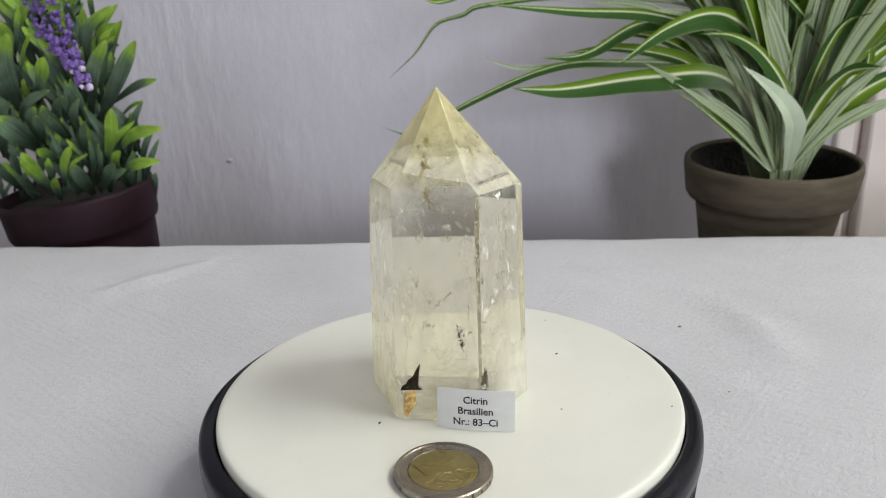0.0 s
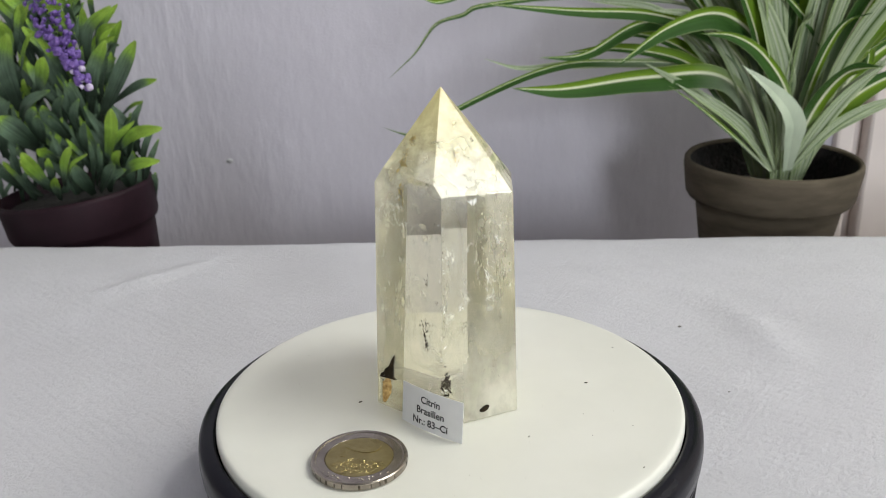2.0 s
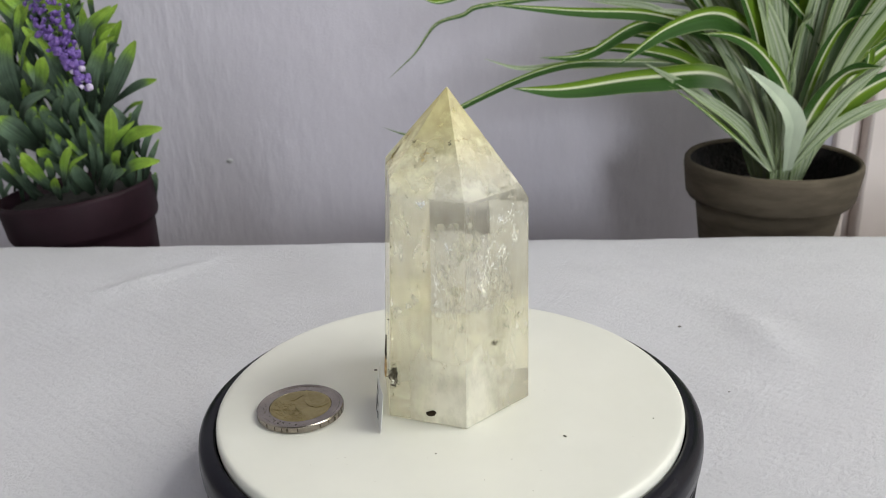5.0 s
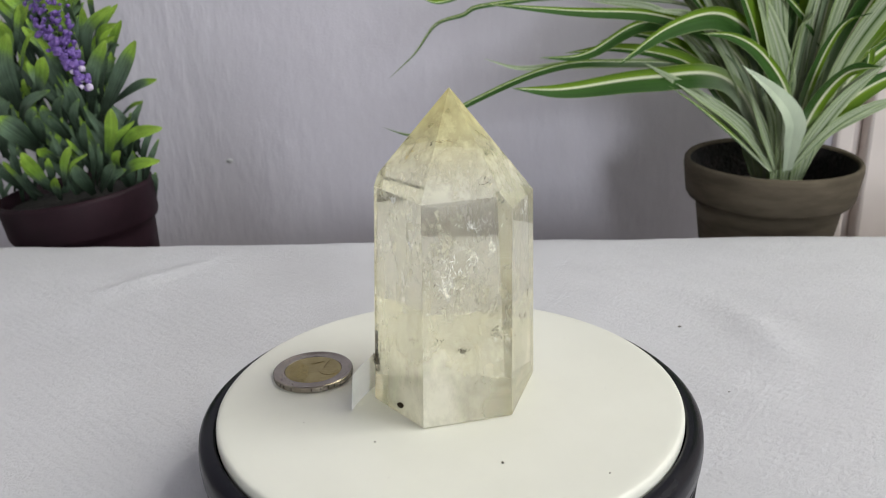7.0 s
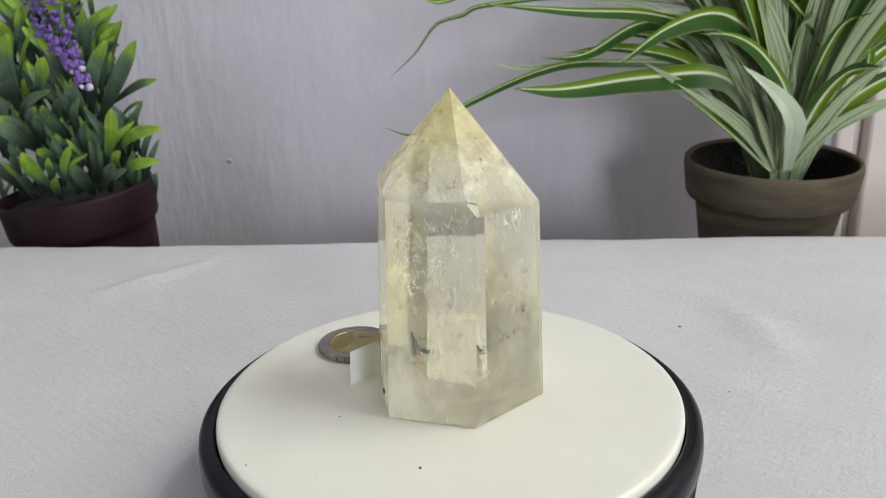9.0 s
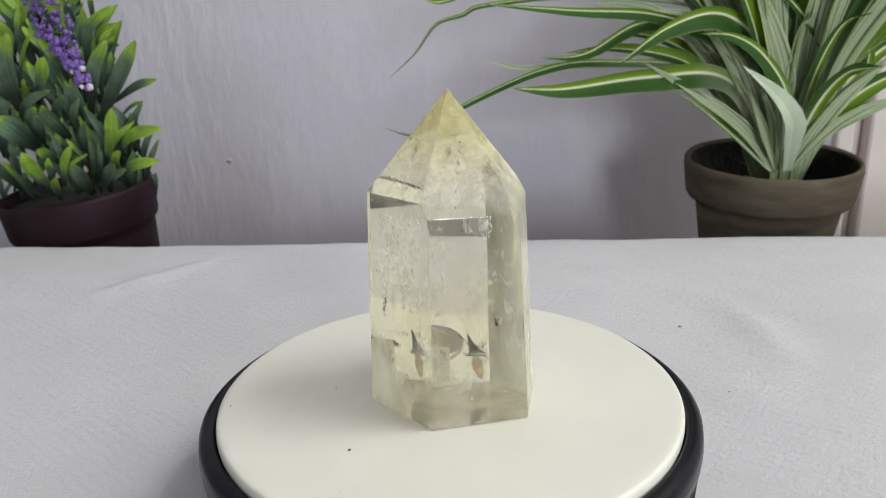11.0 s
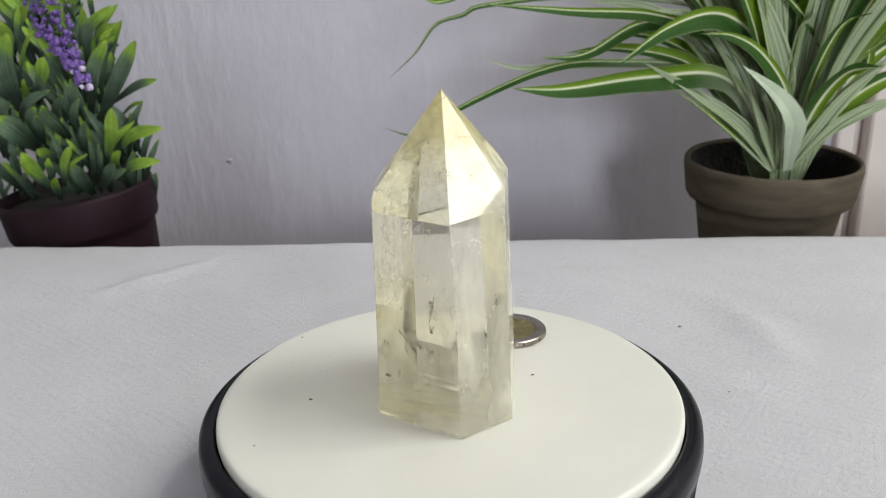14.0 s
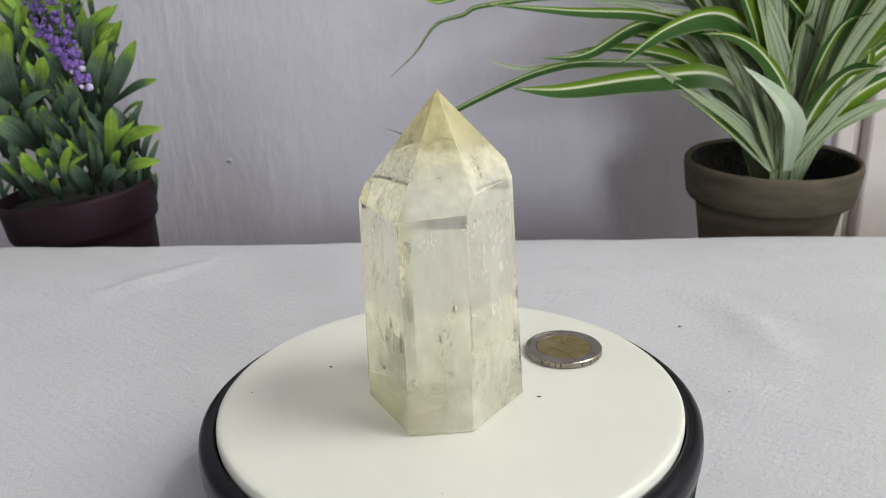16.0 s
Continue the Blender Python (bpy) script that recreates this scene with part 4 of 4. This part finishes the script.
    blade([(0.2496, 0.3460, -0.0149), (0.2569, 0.3453, 0.0337), (0.2523, 0.3447, 0.0649), (0.2571, 0.3440, 0.0946)], 0.0076)
    blade([(0.250, 0.340, -0.016), (0.276, 0.343, 0.029), (0.302, 0.347, 0.056), (0.326, 0.350, 0.070)], 0.0119, mat=M_LEAFBACK)
    blade([(0.248, 0.345, -0.012), (0.247, 0.350, 0.029), (0.225, 0.355, 0.069), (0.185, 0.360, 0.107)], 0.0137, mat=M_LEAFBACK)
    blade([(0.249, 0.345, -0.012), (0.269, 0.350, 0.048), (0.290, 0.355, 0.090), (0.300, 0.360, 0.119)], 0.0145, mat=M_LEAFBACK)
    rng = random.Random(21)
    for k in range(9):
        x = 0.2310 + 0.0019 * k
        lean = (x - 0.2385) * 1.6
        blade([(x, 0.316 + 0.002 * (k % 3), -0.030), (x + 0.3 * lean, 0.315, -0.006), (x + lean, 0.317, 0.020 + 0.006 * (k % 4)), (x + 2.4 * lean, 0.324, 0.050 + 0.007 * (k % 3))], 0.0062 + 0.0008 * (k % 3), mat=M_LEAFBACK)
    for k in range(34):
        a, up, reach = rng.uniform(0, 2 * math.pi), rng.uniform(0.06, 0.17), rng.uniform(0.03, 0.13)
        dx, dy = math.cos(a), 0.55 * math.sin(a)
        if dy > 0:
            dy *= 0.6
        if dx < -0.3:
            up += 0.05
        b0 = (0.2385 + 0.012 * dx, 0.335 + 0.012 * dy, -0.028)
        blade([b0, (b0[0] + 0.25 * reach * dx, b0[1] + 0.25 * reach * dy, 0.55 * up - 0.02), (b0[0] + 0.6 * reach * dx, b0[1] + 0.6 * reach * dy, 0.92 * up - 0.02),
               (b0[0] + reach * dx, b0[1] + reach * dy, up - 0.02)], rng.uniform(0.008, 0.014), (0.2, -0.9, 0.3), mat=M_SPIDER if k % 5 in (0, 2) else M_LEAFBACK)
    # tall leaves fanning out above the pot, added beyond view to shade the wall
    for k in range(44):
        a, up, reach = rng.uniform(-0.9, 0.7), rng.uniform(0.15, 0.30), rng.uniform(0.12, 0.28)
        dx, dy = math.cos(a), min(0.35 * math.sin(a), 0.085 / reach)
        b0 = (0.2405 + 0.012 * dx, 0.340 + 0.010 * dy, -0.028)
        blade([b0, (b0[0] + 0.12 * reach * dx, b0[1] + 0.15 * reach * dy, 0.5 * up), (b0[0] + 0.5 * reach * dx, b0[1] + 0.5 * reach * dy, 0.95 * up),
               (b0[0] + reach * dx, b0[1] + reach * dy, 0.92 * up)], rng.uniform(0.013, 0.019), (0.2, -0.9, 0.3), mat=M_SPIDER if k % 3 == 0 else M_LEAFBACK)
    # long leaves leaning out towards the room, added beyond view to block light
    for k in range(34):
        a, up, reach = rng.uniform(-1.3, 0.35), rng.uniform(0.14, 0.30), rng.uniform(0.12, 0.26)
        dx, dy = math.cos(a), 0.75 * math.sin(a)
        b0 = (0.2405 + 0.010 * dx, 0.335 + 0.010 * dy, -0.028)
        blade([b0, (b0[0] + 0.15 * reach * dx, b0[1] + 0.2 * reach * min(0, dy), 0.5 * up), (b0[0] + 0.5 * reach * dx, b0[1] + 0.5 * reach * min(0, dy), 0.95 * up),
               (b0[0] + reach * dx, b0[1] + reach * min(0, dy), 0.80 * up)], rng.uniform(0.010, 0.016), (0.2, -0.9, 0.3), mat=M_SPIDER if k % 2 == 0 else M_LEAFBACK)
    # crown leaves, mostly unseen, added for the shade they cast on the wall
    for k in range(46):
        a, up, reach = rng.uniform(0, 2 * math.pi), rng.uniform(0.15, 0.24), rng.uniform(0.04, 0.22)
        dx, dy = math.cos(a), 0.5 * math.sin(a) - 0.1
        dy = min(dy, 0.09 / reach)
        b0 = (0.2385 + 0.010 * dx, 0.335 + 0.010 * dy, -0.028)
        blade([b0, (b0[0] + 0.12 * reach * dx, b0[1] + 0.15 * reach * dy, 0.5 * up - 0.02), (b0[0] + 0.5 * reach * dx, b0[1] + 0.5 * reach * dy, 0.95 * up - 0.02),
               (b0[0] + reach * dx, b0[1] + reach * dy, 0.85 * up)], rng.uniform(0.012, 0.018), (0.2, -0.9, 0.3), mat=M_SPIDER if k % 2 == 0 else M_LEAFBACK)


spider_plant()


def plum_pot():
    p = thing("flower_pot", "plum brown plastic pot standing slightly tilted", "pot", (-0.2445, 0.335, -0.127))
    p.rotation_euler = (radians(1), radians(-5.5), 0)
    part("wall", lathe([(0, 0), (0.037, 0), (0.039, 0.002), (0.0465, 0.080), (0.0470, 0.0855), (0.0492, 0.0870), (0.0505, 0.090), (0.0520, 0.112), (0.0516, 0.1145), (0.0502, 0.1150), (0.0488, 0.1135), (0.0460, 0.085), (0, 0.085)], 96), M_PURPLEPOT, p, smooth=True)
    part("soil", lathe([(0.0460, 0.086), (0.0482, 0.104), (0.046, 0.107), (0.02, 0.109), (0, 0.109)], 48), M_SOIL, p, "dark soil")


plum_pot()


def lavender_plant():
    base = Vector((-0.246, 0.33, -0.03))
    p = thing("lavender_plant", "artificial lavender with two-tone green leaves and purple spikes", "plant", tuple(base))
    rng = random.Random(8)

    def leaf(a, b, width, split, arch=1.0):
        """split: how far along the leaf its dark green turns to yellow-green."""
        a, b = Vector(a), Vector(b)
        long = (b - a).length
        mid = (a + b) / 2 + Vector((rng.uniform(-0.09, 0.09) * long, -0.10 * long, arch * 0.09 * long))
        pts = [q - base for q in spline([a, mid, b], 8)]
        bm = ribbon(pts, 0.80 * width, lambda s: 0.05 + 0.95 * math.sin(math.pi * (0.09 + 0.89 * s ** 1.3)) ** 0.75, (rng.uniform(-0.2, 0.3), -0.95, 0.3), 0.16, 0.0003, rng.uniform(-0.25, 0.25))
        layer = bm.loops.layers.uv.active
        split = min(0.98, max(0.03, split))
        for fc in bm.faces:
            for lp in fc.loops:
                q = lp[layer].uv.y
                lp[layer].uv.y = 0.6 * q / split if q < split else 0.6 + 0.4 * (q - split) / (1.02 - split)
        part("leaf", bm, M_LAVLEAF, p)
    leaf((-0.2795, 0.3260, 0.0429), (-0.2698, 0.3080, 0.0944), 0.0158, 0.70)
    leaf((-0.2780, 0.3320, 0.0672), (-0.2573, 0.3140, 0.0943), 0.0047, 0.30)
    leaf((-0.2697, 0.3320, 0.0512), (-0.2523, 0.3140, 0.0786), 0.0141, 0.35)
    leaf((-0.2746, 0.3340, 0.0480), (-0.2689, 0.3160, 0.0652), 0.0065, 0.20)
    leaf((-0.2807, 0.3240, 0.0338), (-0.2488, 0.3060, 0.0586), 0.0085, 1.00)
    leaf((-0.2842, 0.3340, 0.0444), (-0.2879, 0.3160, 0.0658), 0.0129, 1.00)
    leaf((-0.2704, 0.3200, 0.0184), (-0.2838, 0.3020, 0.0429), 0.0192, 0.85)
    leaf((-0.2694, 0.3260, 0.0222), (-0.2612, 0.3080, 0.0478), 0.0116, 0.90)
    leaf((-0.2490, 0.3240, 0.0239), (-0.2553, 0.3060, 0.0490), 0.0116, 0.85)
    leaf((-0.2384, 0.3260, 0.0347), (-0.2382, 0.3080, 0.0616), 0.0060, 1.00)
    leaf((-0.2354, 0.3320, 0.0394), (-0.2111, 0.3140, 0.0880), 0.0116, 0.70)
    leaf((-0.2298, 0.3360, 0.0405), (-0.2125, 0.3180, 0.0777), 0.0061, 1.00)
    leaf((-0.2270, 0.3240, 0.0347), (-0.1893, 0.3060, 0.0876), 0.0141, 0.75)
    leaf((-0.2174, 0.3260, 0.0466), (-0.1802, 0.3080, 0.0631), 0.0072, 0.75)
    leaf((-0.2194, 0.3390, 0.0346), (-0.1959, 0.3210, 0.0475), 0.0035, 0.40)
    leaf((-0.2195, 0.3390, 0.0268), (-0.2050, 0.3210, 0.0372), 0.0031, 0.60)
    leaf((-0.2327, 0.3320, 0.0714), (-0.2048, 0.3140, 0.1090), 0.0093, 0.60)
    leaf((-0.2371, 0.3360, 0.0767), (-0.2241, 0.3180, 0.1084), 0.0072, 0.55)
    leaf((-0.2289, 0.3420, 0.0834), (-0.2060, 0.3240, 0.0977), 0.0060, 0.20)
    leaf((-0.2222, 0.3420, 0.0776), (-0.2066, 0.3240, 0.0842), 0.0043, 1.00)
    leaf((-0.2362, 0.3260, 0.0867), (-0.2424, 0.3080, 0.1174), 0.0116, 0.20)
    leaf((-0.2391, 0.3390, 0.0986), (-0.2291, 0.3210, 0.1174), 0.0076, 0.40)
    leaf((-0.2448, 0.3340, 0.0863), (-0.2397, 0.3160, 0.1006), 0.0038, 0.10)
    leaf((-0.2843, 0.3460, 0.0922), (-0.2628, 0.3280, 0.1105), 0.0128, 0.30)
    leaf((-0.2318, 0.3400, 0.0724), (-0.2080, 0.3220, 0.0898), 0.0060, 0.50)
    leaf((-0.2227, 0.3140, 0.0097), (-0.2074, 0.2960, 0.0469), 0.0119, 0.10)
    leaf((-0.2134, 0.3160, 0.0178), (-0.1776, 0.2980, 0.0333), 0.0102, 0.10)
    leaf((-0.2149, 0.3140, -0.0011), (-0.1814, 0.2960, 0.0124), 0.0094, 0.35)
    leaf((-0.2148, 0.3120, 0.0021), (-0.2052, 0.2940, 0.0199), 0.0085, 0.30)
    leaf((-0.2632, 0.3140, -0.0086), (-0.2696, 0.2960, 0.0208), 0.0112, 0.25)
    leaf((-0.2634, 0.3120, -0.0101), (-0.2708, 0.2940, 0.0157), 0.0034, 0.40)
    leaf((-0.2532, 0.3120, -0.0064), (-0.2360, 0.2940, 0.0246), 0.0077, 0.30)
    leaf((-0.2571, 0.3110, -0.0159), (-0.2495, 0.2930, 0.0040), 0.0077, 0.50)
    leaf((-0.2486, 0.3110, -0.0044), (-0.2261, 0.2930, 0.0189), 0.0038, 0.30)
    leaf((-0.2319, 0.3120, 0.0065), (-0.2385, 0.2940, 0.0291), 0.0038, 0.50)
    leaf((-0.2353, 0.3140, -0.0135), (-0.2366, 0.2960, 0.0115), 0.0121, 1.00)
    leaf((-0.2312, 0.3150, -0.0119), (-0.2113, 0.2970, 0.0112), 0.0104, 1.00)
    leaf((-0.2255, 0.3170, -0.0126), (-0.2057, 0.2990, 0.0068), 0.0087, 1.00)
    leaf((-0.2372, 0.3190, -0.0088), (-0.2270, 0.3010, 0.0258), 0.0052, 1.00)
    leaf((-0.2345, 0.3190, -0.0089), (-0.2214, 0.3010, 0.0238), 0.0052, 1.00)
    leaf((-0.2296, 0.3180, -0.0068), (-0.2196, 0.3000, 0.0191), 0.0048, 1.00)
    leaf((-0.2863, 0.3200, -0.0102), (-0.2896, 0.3020, 0.0145), 0.0113, 1.00)
    leaf((-0.2555, 0.3190, 0.0076), (-0.2619, 0.3010, 0.0214), 0.0103, 0.50)
    leaf((-0.2676, 0.3240, 0.0206), (-0.2602, 0.3060, 0.0426), 0.0099, 0.95)
    leaf((-0.2496, 0.3220, 0.0224), (-0.2509, 0.3040, 0.0426), 0.0098, 0.95)
    leaf((-0.2784, 0.3280, 0.0201), (-0.2728, 0.3100, 0.0405), 0.0078, 1.00)
    leaf((-0.2636, 0.3180, -0.0076), (-0.2552, 0.3000, 0.0157), 0.0069, 0.60)
    leaf((-0.2424, 0.3300, 0.0205), (-0.2336, 0.3120, 0.0518), 0.0078, 1.00)
    leaf((-0.2965, 0.3260, 0.0113), (-0.2747, 0.3080, 0.0390), 0.0095, 1.00)
    leaf((-0.2612, 0.3320, 0.0286), (-0.2444, 0.3140, 0.0537), 0.0087, 1.00)
    leaf((-0.2372, 0.3260, 0.0074), (-0.2307, 0.3080, 0.0376), 0.0070, 1.00)
    leaf((-0.2776, 0.3220, -0.0002), (-0.2761, 0.3040, 0.0223), 0.0078, 1.00)
    leaf((-0.2889, 0.3440, 0.0738), (-0.2814, 0.3260, 0.1006), 0.0112, 0.40)
    leaf((-0.2630, 0.3480, 0.0782), (-0.2434, 0.3300, 0.1116), 0.0095, 0.30)
    # filler leaves inside the plant, mostly all-dark to stand in for shaded gaps
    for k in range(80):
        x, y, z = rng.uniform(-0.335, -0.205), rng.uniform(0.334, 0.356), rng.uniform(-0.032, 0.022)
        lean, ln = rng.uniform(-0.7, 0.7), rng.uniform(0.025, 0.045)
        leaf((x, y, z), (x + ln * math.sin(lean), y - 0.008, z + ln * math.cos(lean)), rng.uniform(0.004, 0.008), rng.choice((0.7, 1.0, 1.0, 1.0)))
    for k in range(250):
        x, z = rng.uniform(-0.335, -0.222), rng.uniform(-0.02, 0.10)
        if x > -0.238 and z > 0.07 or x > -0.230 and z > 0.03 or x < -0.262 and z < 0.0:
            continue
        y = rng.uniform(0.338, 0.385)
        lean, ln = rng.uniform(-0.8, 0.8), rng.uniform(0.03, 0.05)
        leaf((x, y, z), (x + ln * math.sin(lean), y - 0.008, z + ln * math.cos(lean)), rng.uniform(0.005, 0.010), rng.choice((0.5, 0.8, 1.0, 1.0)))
    for stem, n, wide in ((((-0.246, 0.300, 0.139), (-0.238, 0.298, 0.108), (-0.231, 0.295, 0.086), (-0.218, 0.292, 0.061)), 230, 0.0125),
                          (((-0.282, 0.335, 0.145), (-0.280, 0.333, 0.135), (-0.277, 0.330, 0.122)), 40, 0.008)):
        pts = spline(stem, 8)
        b = bmesh.new()
        for q in pts:
            bmesh.ops.create_icosphere(b, subdivisions=1, radius=0.0012, matrix=Matrix.Translation(q - base))
        part("stem", b, M_LAVLEAF, p, smooth=True)
        for k in range(n):
            s = rng.random()
            q = pts[int(s * (len(pts) - 1))] - base
            a = rng.uniform(0, 6.28)
            r = wide * (0.35 + 0.75 * math.sin(math.pi * min(1, s + 0.15))) * rng.uniform(0.3, 1)
            b = bmesh.new()
            bmesh.ops.create_icosphere(b, subdivisions=2, radius=rng.uniform(0.0009, 0.0016) + 0.0011 * s * rng.random())
            for vv in b.verts:
                vv.co = vv.co * (1 + 0.35 * noise.noise(vv.co * 700 + Vector((k, 0, 0))))
                vv.co.z *= 2.4 - 1.2 * s
                vv.co.x *= 0.6 + 0.4 * s
            o = part("blossom", b, M_PALEPETAL if s > 0.85 and rng.random() < 0.3 else M_PETAL, p, smooth=True)
            o.matrix_local = pose(q.x + r * math.cos(a), q.y + 0.8 * r * math.sin(a), q.z + rng.uniform(-0.004, 0.004), rng.uniform(0, 90), rng.uniform(0, 90), 0)


lavender_plant()


# ---------------------------------------------------------------- what moves
def motions():
    def turning(start):
        return [(0.5 * k, pose(0, 0, 0, 0, 0, -SPIN * 0.5 * k) @ start) for k in range(33)]
    walk(platter, [(t, pose(0, 0, 0.0372) @ m) for t, m in turning(Matrix())])
    walk(citrine, turning(Matrix()))
    walk(euro, turning(pose(-0.00254, -0.04589, 0.0001, 0, 0, -55)))
    walk(label, turning(pose(0.0070, -0.0240, 0.0002, -6, 0, -11)))


motions()
